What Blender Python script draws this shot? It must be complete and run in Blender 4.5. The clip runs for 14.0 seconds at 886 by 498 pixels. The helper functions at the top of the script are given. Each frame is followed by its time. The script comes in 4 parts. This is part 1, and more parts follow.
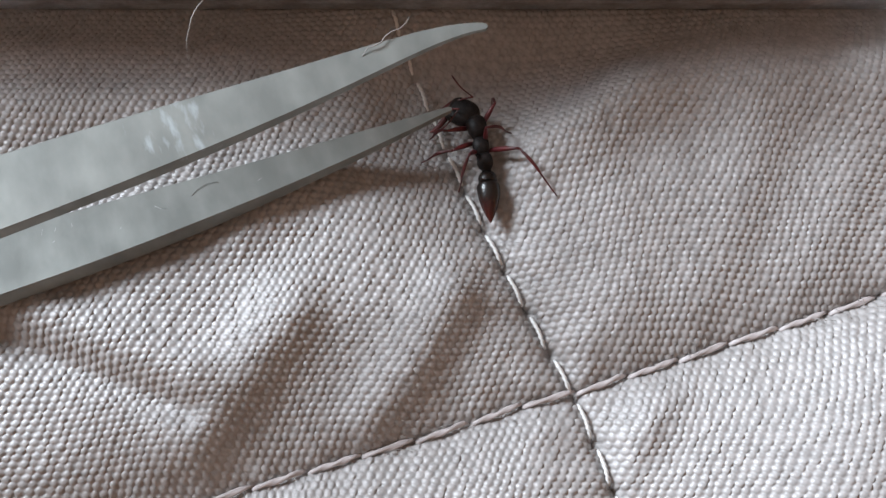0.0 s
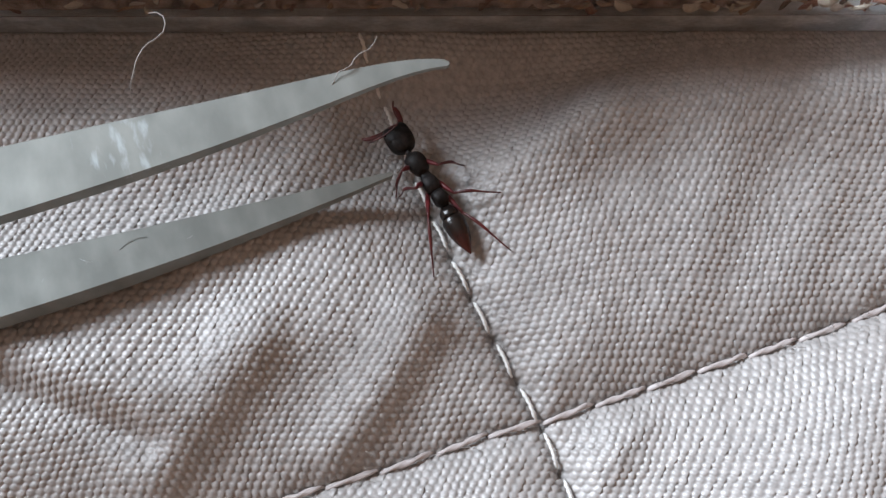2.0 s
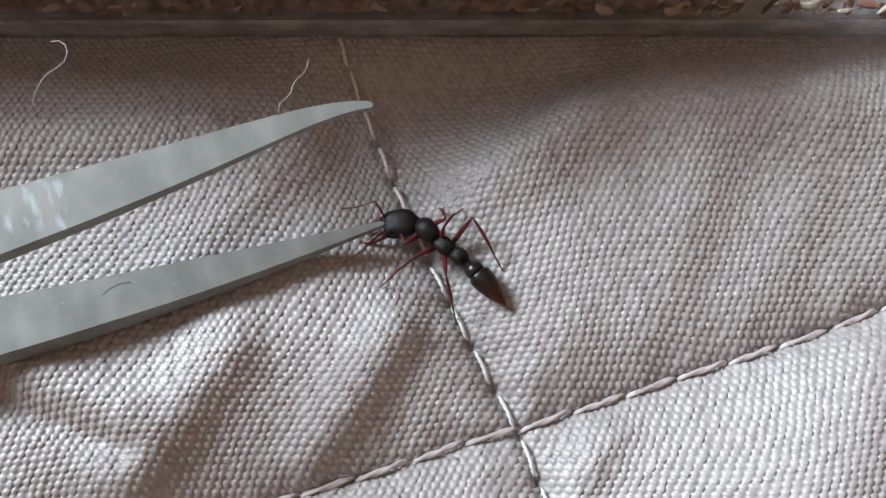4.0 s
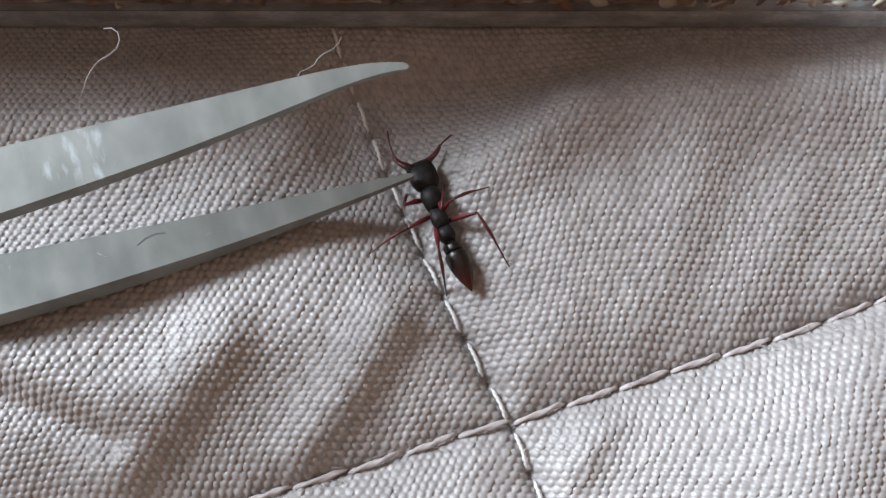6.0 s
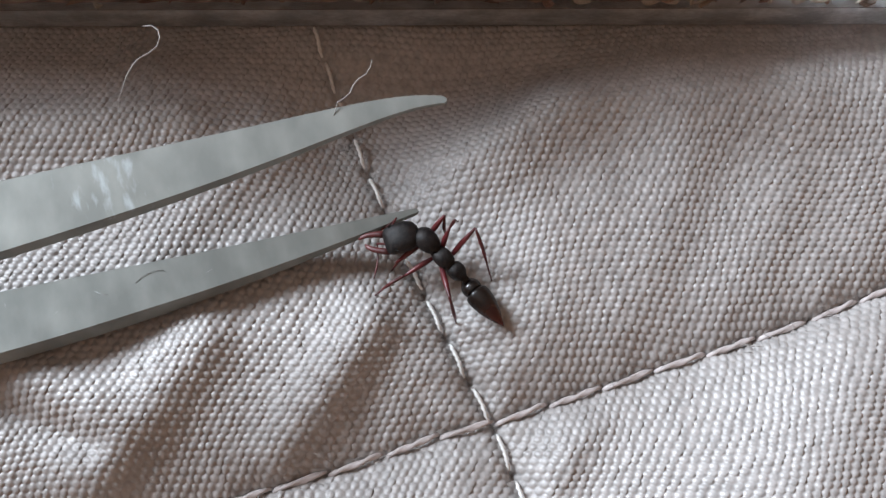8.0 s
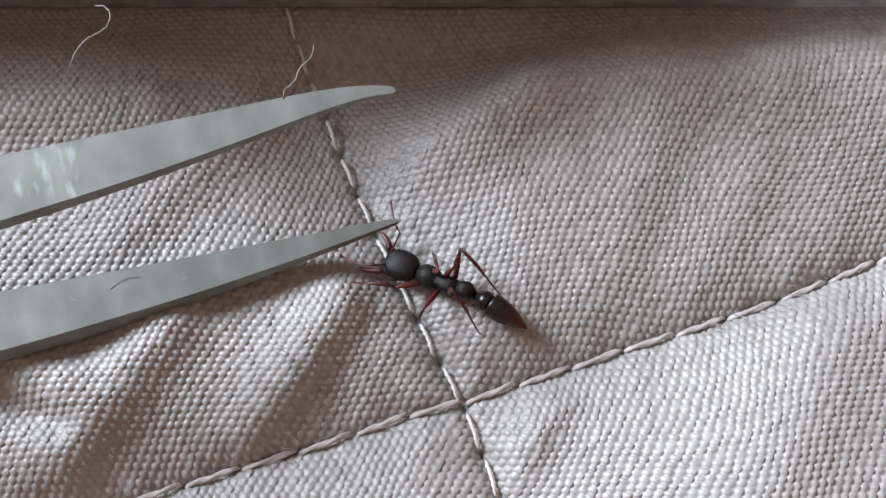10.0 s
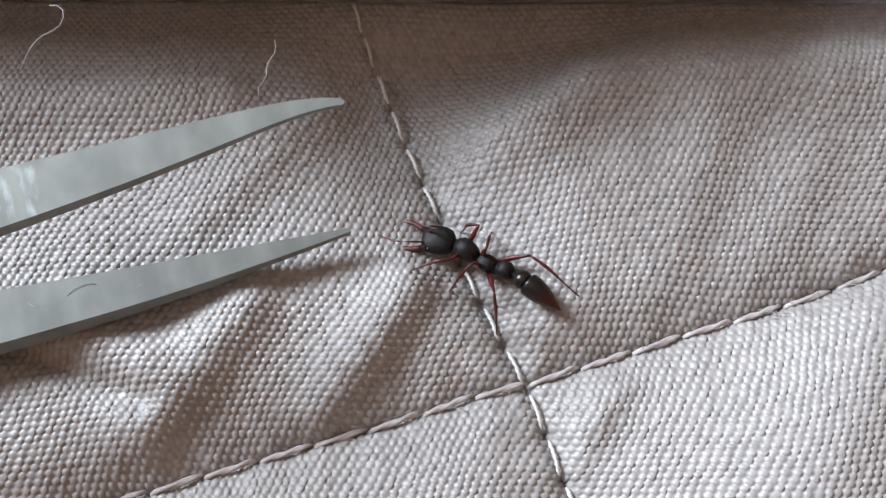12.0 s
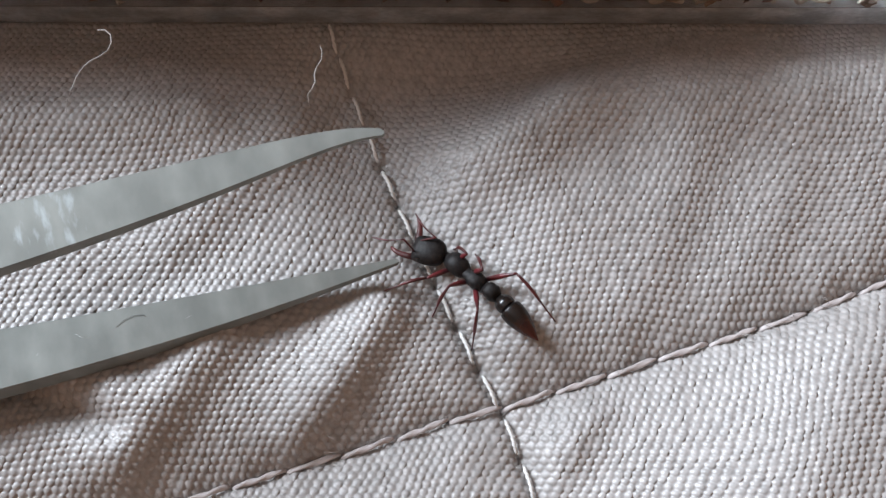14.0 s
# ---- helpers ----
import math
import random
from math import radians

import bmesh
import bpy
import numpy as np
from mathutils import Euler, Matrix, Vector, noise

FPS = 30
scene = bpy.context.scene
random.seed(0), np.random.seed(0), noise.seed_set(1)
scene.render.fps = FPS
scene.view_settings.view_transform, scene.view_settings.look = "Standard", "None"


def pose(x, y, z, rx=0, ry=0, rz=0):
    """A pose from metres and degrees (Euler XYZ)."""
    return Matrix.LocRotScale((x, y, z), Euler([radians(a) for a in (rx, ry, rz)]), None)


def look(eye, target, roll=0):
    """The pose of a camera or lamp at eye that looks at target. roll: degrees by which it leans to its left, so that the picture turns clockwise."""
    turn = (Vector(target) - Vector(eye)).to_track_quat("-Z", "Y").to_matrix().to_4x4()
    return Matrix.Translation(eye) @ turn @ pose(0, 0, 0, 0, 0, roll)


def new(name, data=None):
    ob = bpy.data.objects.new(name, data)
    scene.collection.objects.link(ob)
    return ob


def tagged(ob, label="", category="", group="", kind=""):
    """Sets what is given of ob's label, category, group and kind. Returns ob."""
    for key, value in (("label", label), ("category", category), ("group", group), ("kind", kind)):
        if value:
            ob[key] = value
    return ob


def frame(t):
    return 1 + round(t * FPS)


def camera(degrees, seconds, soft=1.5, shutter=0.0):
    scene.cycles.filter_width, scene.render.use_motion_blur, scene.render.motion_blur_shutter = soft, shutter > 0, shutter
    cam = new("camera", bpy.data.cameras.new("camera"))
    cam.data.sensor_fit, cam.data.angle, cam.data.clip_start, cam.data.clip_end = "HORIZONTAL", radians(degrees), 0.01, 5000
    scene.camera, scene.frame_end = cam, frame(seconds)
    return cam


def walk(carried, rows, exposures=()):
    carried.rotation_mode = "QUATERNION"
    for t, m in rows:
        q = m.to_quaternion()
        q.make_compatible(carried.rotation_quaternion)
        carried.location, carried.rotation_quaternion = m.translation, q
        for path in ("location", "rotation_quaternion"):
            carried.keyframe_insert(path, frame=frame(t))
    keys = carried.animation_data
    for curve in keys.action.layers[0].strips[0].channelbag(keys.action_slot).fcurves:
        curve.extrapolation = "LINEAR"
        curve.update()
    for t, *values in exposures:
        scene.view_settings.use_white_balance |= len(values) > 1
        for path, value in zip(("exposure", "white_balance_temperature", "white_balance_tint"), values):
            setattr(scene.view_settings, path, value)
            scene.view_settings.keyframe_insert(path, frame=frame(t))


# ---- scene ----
MM = 0.001

# ---- camera ----
cam = camera(52, 14.0, soft=1.35)
PATH = [
    (0, pose(-0.00968, -0.00997, 0.06743, 17.760, 0.082, 0.055)),
    (0.5, pose(-0.00883, -0.00947, 0.06713, 17.751, -0.024, 0.148)),
    (1, pose(-0.00770, -0.00861, 0.06714, 17.857, -0.021, -0.106)),
    (1.5, pose(-0.00692, -0.00803, 0.06697, 17.939, 0.065, -0.154)),
    (2, pose(-0.00728, -0.00807, 0.06720, 18.006, -0.027, -0.163)),
    (2.5, pose(-0.00815, -0.00896, 0.06658, 17.930, -0.046, 0.236)),
    (3, pose(-0.00795, -0.00859, 0.06680, 17.966, -0.187, 0.219)),
    (3.5, pose(-0.00718, -0.00839, 0.06661, 18.155, -0.255, 0.123)),
    (4, pose(-0.00543, -0.00763, 0.06676, 18.112, 0.097, -0.034)),
    (4.2, pose(-0.00504, -0.00747, 0.06700, 18.006, 0.317, 0.044)),
    (6.3, pose(-0.00494, -0.00776, 0.06645, 17.776, 0.008, 0.035)),
    (6.5, pose(-0.00426, -0.00753, 0.06643, 17.864, 0.014, -0.152)),
    (7, pose(-0.00377, -0.00710, 0.06651, 18.225, -0.183, -0.310)),
    (7.5, pose(-0.00323, -0.00700, 0.06636, 18.240, -0.163, -0.423)),
    (7.7, pose(-0.00375, -0.00729, 0.06610, 18.072, -0.015, -0.211)),
    (9.8, pose(-0.00239, -0.00956, 0.06549, 17.967, -0.367, -0.273)),
    (10, pose(-0.00208, -0.00929, 0.06548, 18.003, -0.438, -0.316)),
    (10.5, pose(-0.00165, -0.00961, 0.06537, 17.956, -0.431, -0.377)),
    (11, pose(-0.00409, -0.01070, 0.06691, 17.994, -0.094, 0.120)),
    (11.5, pose(-0.00595, -0.01077, 0.06759, 17.894, 0.378, 0.469)),
    (12, pose(-0.00564, -0.01072, 0.06743, 17.822, 0.475, 0.484)),
    (12.5, pose(-0.00472, -0.00998, 0.06727, 17.908, 0.184, 0.267)),
    (13, pose(-0.00372, -0.00932, 0.06758, 18.174, 0.211, 0.065)),
    (13.5, pose(-0.00331, -0.00889, 0.06762, 18.018, 0.181, 0.064)),
    (14, pose(-0.00416, -0.00928, 0.06750, 18.133, 0.162, 0.242)),
]
walk(cam, PATH, exposures=[(0.0, 0.0), (14.0, 0.0)])

# ---- light: a daylit room with one window ----
world = bpy.data.worlds.new("sky")
scene.world = world
world.use_nodes = True
sky = world.node_tree.nodes.new("ShaderNodeTexSky")
sky.sky_type, sky.sun_disc = "NISHITA", False
sky.sun_elevation, sky.sun_rotation = radians(35), radians(140)
back = world.node_tree.nodes["Background"]
world.node_tree.links.new(sky.outputs[0], back.inputs[0])
back.inputs[1].default_value = 0.1

WINDOW = (-1.38, 0.85, 1.14)
daylight = bpy.data.lights.new("window_daylight", "AREA")
daylight.shape, daylight.size, daylight.size_y = "RECTANGLE", 0.75, 0.66
daylight.energy, daylight.color = 86.0, (0.8, 0.893, 1.0)
lamp = new("window_daylight", daylight)
lamp.matrix_world = look(WINDOW, (0, 0, 0))


# ---- materials ----
def material(name, colour, rough=0.5, metal=0.0, spec=0.5):
    m = bpy.data.materials.new(name)
    m.use_nodes = True
    b = m.node_tree.nodes["Principled BSDF"]
    b.inputs["Base Color"].default_value = (*colour, 1)
    b.inputs["Roughness"].default_value = rough
    b.inputs["Metallic"].default_value = metal
    b.inputs["Specular IOR Level"].default_value = spec
    return m


def vary(m, colour_a, colour_b, scale, detail=4.0, stretch=(1, 1, 1), low=0.35, high=0.65, second=0.0):
    """Two-tone noise in the base colour, in object space; second: scale of a finer noise laid over it."""
    nt = m.node_tree
    b = nt.nodes["Principled BSDF"]
    co = nt.nodes.new("ShaderNodeTexCoord")
    mp = nt.nodes.new("ShaderNodeMapping")
    mp.inputs["Scale"].default_value = stretch
    nt.links.new(co.outputs["Object"], mp.inputs[0])
    n = nt.nodes.new("ShaderNodeTexNoise")
    n.inputs["Scale"].default_value, n.inputs["Detail"].default_value = scale, detail
    nt.links.new(mp.outputs[0], n.inputs["Vector"])
    r = nt.nodes.new("ShaderNodeValToRGB")
    r.color_ramp.elements[0].position, r.color_ramp.elements[1].position = low, high
    r.color_ramp.elements[0].color, r.color_ramp.elements[1].color = (*colour_a, 1), (*colour_b, 1)
    nt.links.new(n.outputs["Fac"], r.inputs[0])
    out = r.outputs[0]
    if second:
        n2 = nt.nodes.new("ShaderNodeTexNoise")
        n2.inputs["Scale"].default_value, n2.inputs["Detail"].default_value = second, 3.0
        nt.links.new(mp.outputs[0], n2.inputs["Vector"])
        mr = nt.nodes.new("ShaderNodeMapRange")
        mr.inputs["From Min"].default_value, mr.inputs["From Max"].default_value = 0.3, 0.7
        mr.inputs["To Min"].default_value, mr.inputs["To Max"].default_value = 0.78, 1.12
        nt.links.new(n2.outputs["Fac"], mr.inputs["Value"])
        mul = nt.nodes.new("ShaderNodeVectorMath")
        mul.operation = "MULTIPLY"
        nt.links.new(out, mul.inputs[0])
        nt.links.new(mr.outputs[0], mul.inputs[1])
        out = mul.outputs[0]
    nt.links.new(out, b.inputs["Base Color"])
    return mp


def relief(m, mp, scale, strength, distance, detail=3.0):
    nt = m.node_tree
    n = nt.nodes.new("ShaderNodeTexNoise")
    n.inputs["Scale"].default_value, n.inputs["Detail"].default_value = scale, detail
    nt.links.new(mp.outputs[0], n.inputs["Vector"])
    bump = nt.nodes.new("ShaderNodeBump")
    bump.inputs["Strength"].default_value, bump.inputs["Distance"].default_value = strength, distance
    nt.links.new(n.outputs["Fac"], bump.inputs["Height"])
    nt.links.new(bump.outputs[0], m.node_tree.nodes["Principled BSDF"].inputs["Normal"])
    return n


def patchy_gloss(m, mp, scale, low, high):
    nt = m.node_tree
    n = nt.nodes.new("ShaderNodeTexNoise")
    n.inputs["Scale"].default_value, n.inputs["Detail"].default_value = scale, 5.0
    nt.links.new(mp.outputs[0], n.inputs["Vector"])
    mr = nt.nodes.new("ShaderNodeMapRange")
    mr.inputs["From Min"].default_value, mr.inputs["From Max"].default_value = 0.3, 0.7
    mr.inputs["To Min"].default_value, mr.inputs["To Max"].default_value = low, high
    nt.links.new(n.outputs["Fac"], mr.inputs["Value"])
    nt.links.new(mr.outputs[0], nt.nodes["Principled BSDF"].inputs["Roughness"])


FABRIC = material("woven_fabric", (0.42, 0.40, 0.39), 0.4, 0, 0.66)
mp = vary(FABRIC, (0.385, 0.363, 0.352), (0.45, 0.43, 0.42), 90, 4, second=1500)
relief(FABRIC, mp, 7500, 0.45, 0.00005, 5.0)
FABRIC.node_tree.nodes["Principled BSDF"].inputs["Sheen Weight"].default_value = 0.1

PALE_THREAD = material("pale_thread", (0.72, 0.69, 0.66), 0.4)
mp = vary(PALE_THREAD, (0.74, 0.72, 0.7), (0.9, 0.89, 0.87), 3000, stretch=(0.3, 1, 1))
relief(PALE_THREAD, mp, 8000, 0.5, 0.00004)
BEIGE_THREAD = material("beige_thread", (0.5, 0.44, 0.41), 0.5)
mp = vary(BEIGE_THREAD, (0.44, 0.385, 0.375), (0.58, 0.525, 0.51), 3000, stretch=(0.15, 1, 1))
relief(BEIGE_THREAD, mp, 8000, 0.6, 0.00005)
FIBRE = material("white_fibre", (0.36, 0.335, 0.32), 0.7)

STEEL = material("brushed_steel", (0.33, 0.34, 0.33), 0.6, 0.5)
mp = vary(STEEL, (0.198, 0.208, 0.194), (0.325, 0.337, 0.315), 330, 10, (1.1, 0.6, 1), 0.38, 0.8)
relief(STEEL, mp, 1800, 0.1, 0.00005)
patchy_gloss(STEEL, mp, 260, 0.5, 0.68)
SMUDGED = STEEL.copy()
SMUDGED.name = "smudged_steel"
nt = SMUDGED.node_tree
co = nt.nodes.new("ShaderNodeTexCoord")
spot = nt.nodes.new("ShaderNodeMapping")
spot.inputs["Location"].default_value, spot.inputs["Scale"].default_value = (0.0205 * 190, 0, 0), (190, 260, 0)
nt.links.new(co.outputs["Object"], spot.inputs[0])
ball = nt.nodes.new("ShaderNodeTexGradient")
ball.gradient_type = "SPHERICAL"
nt.links.new(spot.outputs[0], ball.inputs[0])
wipe = nt.nodes.new("ShaderNodeMapping")
wipe.inputs["Scale"].default_value, wipe.inputs["Rotation"].default_value = (1.0, 0.35, 1.0), (0, 0, 0.5)
nt.links.new(co.outputs["Object"], wipe.inputs[0])
streak = nt.nodes.new("ShaderNodeTexNoise")
streak.inputs["Scale"].default_value, streak.inputs["Detail"].default_value = 1500, 4
nt.links.new(wipe.outputs[0], streak.inputs["Vector"])
grown = nt.nodes.new("ShaderNodeMath")
grown.operation = "MULTIPLY_ADD"
grown.inputs[1].default_value = 0.35
nt.links.new(ball.outputs["Fac"], grown.inputs[0])
nt.links.new(streak.outputs["Fac"], grown.inputs[2])
cut = nt.nodes.new("ShaderNodeMapRange")
cut.inputs["From Min"].default_value, cut.inputs["From Max"].default_value = 0.77, 1.08
nt.links.new(grown.outputs[0], cut.inputs["Value"])
smear = nt.nodes.new("ShaderNodeMixRGB")
smear.inputs[2].default_value = (0.46, 0.51, 0.53, 1)
base = nt.nodes["Principled BSDF"].inputs["Base Color"]
nt.links.new(base.links[0].from_socket, smear.inputs[1])
nt.links.new(cut.outputs[0], smear.inputs[0])
nt.links.new(smear.outputs[0], base)
SCRATCH = material("bright_scratch", (0.5, 0.51, 0.5), 0.5, 0.6)
GRIME = material("dark_mark", (0.12, 0.11, 0.1), 0.7)

CUTICLE = material("black_cuticle", (0.012, 0.011, 0.012), 0.5, 0, 0.28)
mp = vary(CUTICLE, (0.007, 0.006, 0.0065), (0.022, 0.018, 0.017), 3500)
relief(CUTICLE, mp, 9000, 0.7, 0.00005, 5.0)
REDLEG = material("red_brown_cuticle", (0.085, 0.017, 0.013), 0.35)
vary(REDLEG, (0.045, 0.010, 0.012), (0.14, 0.02, 0.024), 900)
SHANK = material("dark_brown_cuticle", (0.035, 0.014, 0.012), 0.4)
vary(SHANK, (0.045, 0.012, 0.012), (0.13, 0.026, 0.026), 900)
EYE = material("glossy_black_eye", (0.01, 0.01, 0.01), 0.12)
GASTER = material("shiny_gaster", (0.02, 0.012, 0.01), 0.27, 0, 0.55)
nt = GASTER.node_tree
co = nt.nodes.new("ShaderNodeTexCoord")
sp = nt.nodes.new("ShaderNodeSeparateXYZ")
nt.links.new(co.outputs["Object"], sp.inputs[0])
ra = nt.nodes.new("ShaderNodeMapRange")
ra.inputs["From Min"].default_value, ra.inputs["From Max"].default_value = -0.0023, 0.0006
nt.links.new(sp.outputs[0], ra.inputs["Value"])
cr = nt.nodes.new("ShaderNodeValToRGB")
cr.color_ramp.elements[0].color, cr.color_ramp.elements[1].color = (0.07, 0.012, 0.009, 1), (0.012, 0.009, 0.008, 1)
cr.color_ramp.elements[1].position = 0.7
nt.links.new(ra.outputs[0], cr.inputs[0])
nt.links.new(cr.outputs[0], nt.nodes["Principled BSDF"].inputs["Base Color"])
gm = nt.nodes.new("ShaderNodeMapping")
nt.links.new(co.outputs["Object"], gm.inputs[0])
relief(GASTER, gm, 5000, 0.6, 0.00004, 4.0)

ACRYLIC = material("clear_acrylic", (0.9, 0.89, 0.87), 0.06)
ACRYLIC.node_tree.nodes["Principled BSDF"].inputs["Transmission Weight"].default_value = 0.97
ACRYLIC.node_tree.nodes["Principled BSDF"].inputs["IOR"].default_value = 1.3
EDGE = material("scuffed_acrylic", (0.42, 0.39, 0.37), 0.4)
mp = vary(EDGE, (0.5, 0.53, 0.55), (0.88, 0.92, 0.96), 420, 8, (0.7, 1, 1.5), 0.4, 0.62, second=2600)
relief(EDGE, mp, 900, 0.3, 0.0003)
EDGE.node_tree.nodes["Principled BSDF"].inputs["Transmission Weight"].default_value = 0.6
SOIL = material("damp_soil", (0.06, 0.04, 0.03), 0.85)
mp = vary(SOIL, (0.12, 0.085, 0.075), (0.55, 0.42, 0.36), 900, 6)
relief(SOIL, mp, 1500, 0.8, 0.0006)
BARK = material("bark_chip", (0.13, 0.07, 0.045), 0.8)
vary(BARK, (0.18, 0.1, 0.07), (0.48, 0.31, 0.22), 700)
nt = BARK.node_tree
info = nt.nodes.new("ShaderNodeObjectInfo")
tones = nt.nodes.new("ShaderNodeValToRGB")
for place, tone in ((0.0, (0.05, 0.03, 0.025)), (0.3, (0.3, 0.12, 0.1)), (0.55, (0.5, 0.36, 0.25)), (0.8, (0.14, 0.09, 0.07)), (1.0, (0.55, 0.5, 0.48))):
    e = tones.color_ramp.elements.new(place)
    e.color = (*tone, 1)
nt.links.new(info.outputs["Random"], tones.inputs[0])
mix = nt.nodes.new("ShaderNodeMixRGB")
mix.inputs[0].default_value = 0.7
nt.links.new(nt.nodes["Principled BSDF"].inputs["Base Color"].links[0].from_socket, mix.inputs[1])
nt.links.new(tones.outputs[0], mix.inputs[2])
nt.links.new(mix.outputs[0], nt.nodes["Principled BSDF"].inputs["Base Color"])
HUSK = material("pale_husk", (0.5, 0.4, 0.27), 0.6)
vary(HUSK, (0.55, 0.47, 0.38), (0.82, 0.77, 0.68), 500)

# unseen surroundings: warm tones chosen to tint the bounced light brown
BOUNCE_PLASTER = material("warm_bounce_plaster", (0.55, 0.38, 0.29), 0.9)
vary(BOUNCE_PLASTER, (0.5, 0.31, 0.195), (0.56, 0.355, 0.225), 6)
CEILING = material("pale_ceiling", (0.5, 0.43, 0.37), 0.9)
vary(CEILING, (0.48, 0.4, 0.335), (0.52, 0.44, 0.37), 5)
BOARDS = material("brown_floorboards", (0.25, 0.14, 0.08), 0.5)
vary(BOARDS, (0.18, 0.1, 0.055), (0.3, 0.18, 0.1), 8, stretch=(0.2, 3, 1))
BOUNCE_BEDDING = material("brown_bounce_bedding", (0.3, 0.2, 0.14), 0.9)
vary(BOUNCE_BEDDING, (0.27, 0.175, 0.12), (0.33, 0.225, 0.16), 20)


# ---- mesh helpers ----
def part(name, bm, mat, parent=None, label="", smooth=True):
    me = bpy.data.meshes.new(name)
    bm.to_mesh(me)
    bm.free()
    me.materials.append(mat)
    if smooth:
        me.polygons.foreach_set("use_smooth", [True] * len(me.polygons))
    ob = new(name, me)
    ob.parent = parent
    return tagged(ob, label)


def raw(name, verts, faces, mat, parent=None, label="", smooth=True):
    me = bpy.data.meshes.new(name)
    me.from_pydata([tuple(v) for v in verts], [], [tuple(f) for f in faces])
    me.materials.append(mat)
    if smooth:
        me.polygons.foreach_set("use_smooth", [True] * len(me.polygons))
    me.update()
    ob = new(name, me)
    ob.parent = parent
    return tagged(ob, label)


def box(bm, x0, x1, y0, y1, z0, z1, bevel=0.0):
    made = bmesh.ops.create_cube(bm, size=1, matrix=Matrix.LocRotScale(((x0 + x1) / 2, (y0 + y1) / 2, (z0 + z1) / 2), None, (x1 - x0, y1 - y0, z1 - z0)))
    if bevel:
        edges = {e for v in made["verts"] for e in v.link_edges}
        bmesh.ops.bevel(bm, geom=list(edges), offset=bevel, segments=3, profile=0.5, affect="EDGES")


def tube(bm, points, radii, sides=10, flat=1.0, ply=0.0, turns=0.0):
    """A tube through points with a radius at each; ply > 0 gives a two-strand twist."""
    points = [Vector(p) for p in points]
    rings = []
    side = None
    for i, p in enumerate(points):
        along = (points[min(i + 1, len(points) - 1)] - points[max(i - 1, 0)]).normalized()
        if side is None:
            side = along.orthogonal().normalized() if abs(along.z) > 0.9 else along.cross(Vector((0, 0, 1))).normalized()
        side = (side - along * side.dot(along)).normalized()
        up = side.cross(along)
        ring = []
        for k in range(sides):
            a = 2 * math.pi * k / sides
            r = radii[i]
            if ply:
                r *= 1 - ply + ply * abs(math.cos(a - turns * math.pi * i / (len(points) - 1)))
            ring.append(bm.verts.new(p + side * (r * math.cos(a)) + up * (r * flat * math.sin(a))))
        rings.append(ring)
    for a, b in zip(rings, rings[1:]):
        for k in range(sides):
            bm.faces.new((a[k], a[(k + 1) % sides], b[(k + 1) % sides], b[k]))
    bm.faces.new(rings[0][::-1])
    bm.faces.new(rings[-1])


def spindle(bm, profile, sides=24, tall=1.0, lift=0.0, square=2.0):
    """A body along x: rows of (x, half width, half height factor, z of its axis), in mm; square: 2 round, more is boxier."""
    rings = []
    for x, w, k, z in profile:
        ring = []
        for j in range(sides):
            a = 2 * math.pi * j / sides
            c, s = math.cos(a), math.sin(a)
            n = (abs(c) ** square + abs(s) ** square) ** (-1 / square)
            ring.append(bm.verts.new((x * MM, w * n * c * MM, (z + lift + w * k * tall * n * s) * MM)))
        rings.append(ring)
    for a, b in zip(rings, rings[1:]):
        for j in range(sides):
            bm.faces.new((a[j], a[(j + 1) % sides], b[(j + 1) % sides], b[j]))
    bm.faces.new(rings[0][::-1])
    bm.faces.new(rings[-1])
    bmesh.ops.recalc_face_normals(bm, faces=bm.faces)


def curve_profile(rows, steps=18):
    """Smooth a few (x, w, k, z) rows into many."""
    rows = np.array(rows, float)
    t = np.linspace(0, len(rows) - 1, (len(rows) - 1) * 6 + 1)
    made = []
    for u in t:
        i = min(int(u), len(rows) - 2)
        f = u - i
        p0, p1, p2, p3 = rows[max(i - 1, 0)], rows[i], rows[i + 1], rows[min(i + 2, len(rows) - 1)]
        v = 0.5 * (2 * p1 + (p2 - p0) * f + (2 * p0 - 5 * p1 + 4 * p2 - p3) * f * f + (3 * p1 - p0 - 3 * p2 + p3) * f ** 3)
        v[1] = max(v[1], 0.01)
        made.append(tuple(v))
    return made


# ---- room ----
# added out of view, to close the set and send warm light back
def room():
    bm = bmesh.new()
    box(bm, -2.1, 2.1, -2.1, 2.1, -0.64, -0.6)
    tagged(part("floor", bm, BOARDS, smooth=False), "unseen brown wooden floor added to close the room", "floor", kind="structure")
    bm = bmesh.new()
    box(bm, -2.1, 2.1, -2.1, 2.1, 1.9, 1.95)
    tagged(part("ceiling", bm, CEILING, smooth=False), "unseen pale ceiling added to close the room and bounce light", "ceiling", kind="structure")
    for name, r in (("wall_north", (-2.1, 2.1, 2.0, 2.1, -0.6, 1.9)), ("wall_south", (-2.1, 2.1, -2.1, -2.0, -0.6, 1.9)),
                    ("wall_east", (2.0, 2.1, -2.0, 2.0, -0.6, 1.9)), ("wall_west", (-2.1, -2.0, -2.0, 2.0, -0.6, 1.9))):
        bm = bmesh.new()
        box(bm, *r)
        tagged(part(name, bm, BOUNCE_PLASTER, smooth=False), "unseen warm plaster wall added to bounce brown light into the shade", "wall", kind="structure")


room()


# ---- quilted cloth ----
def seam_v(y):
    """x of the thin white seam at y, in mm."""
    return np.where(y > 0, -0.545 * y + 0.0033 * y * y, -0.37 * y)


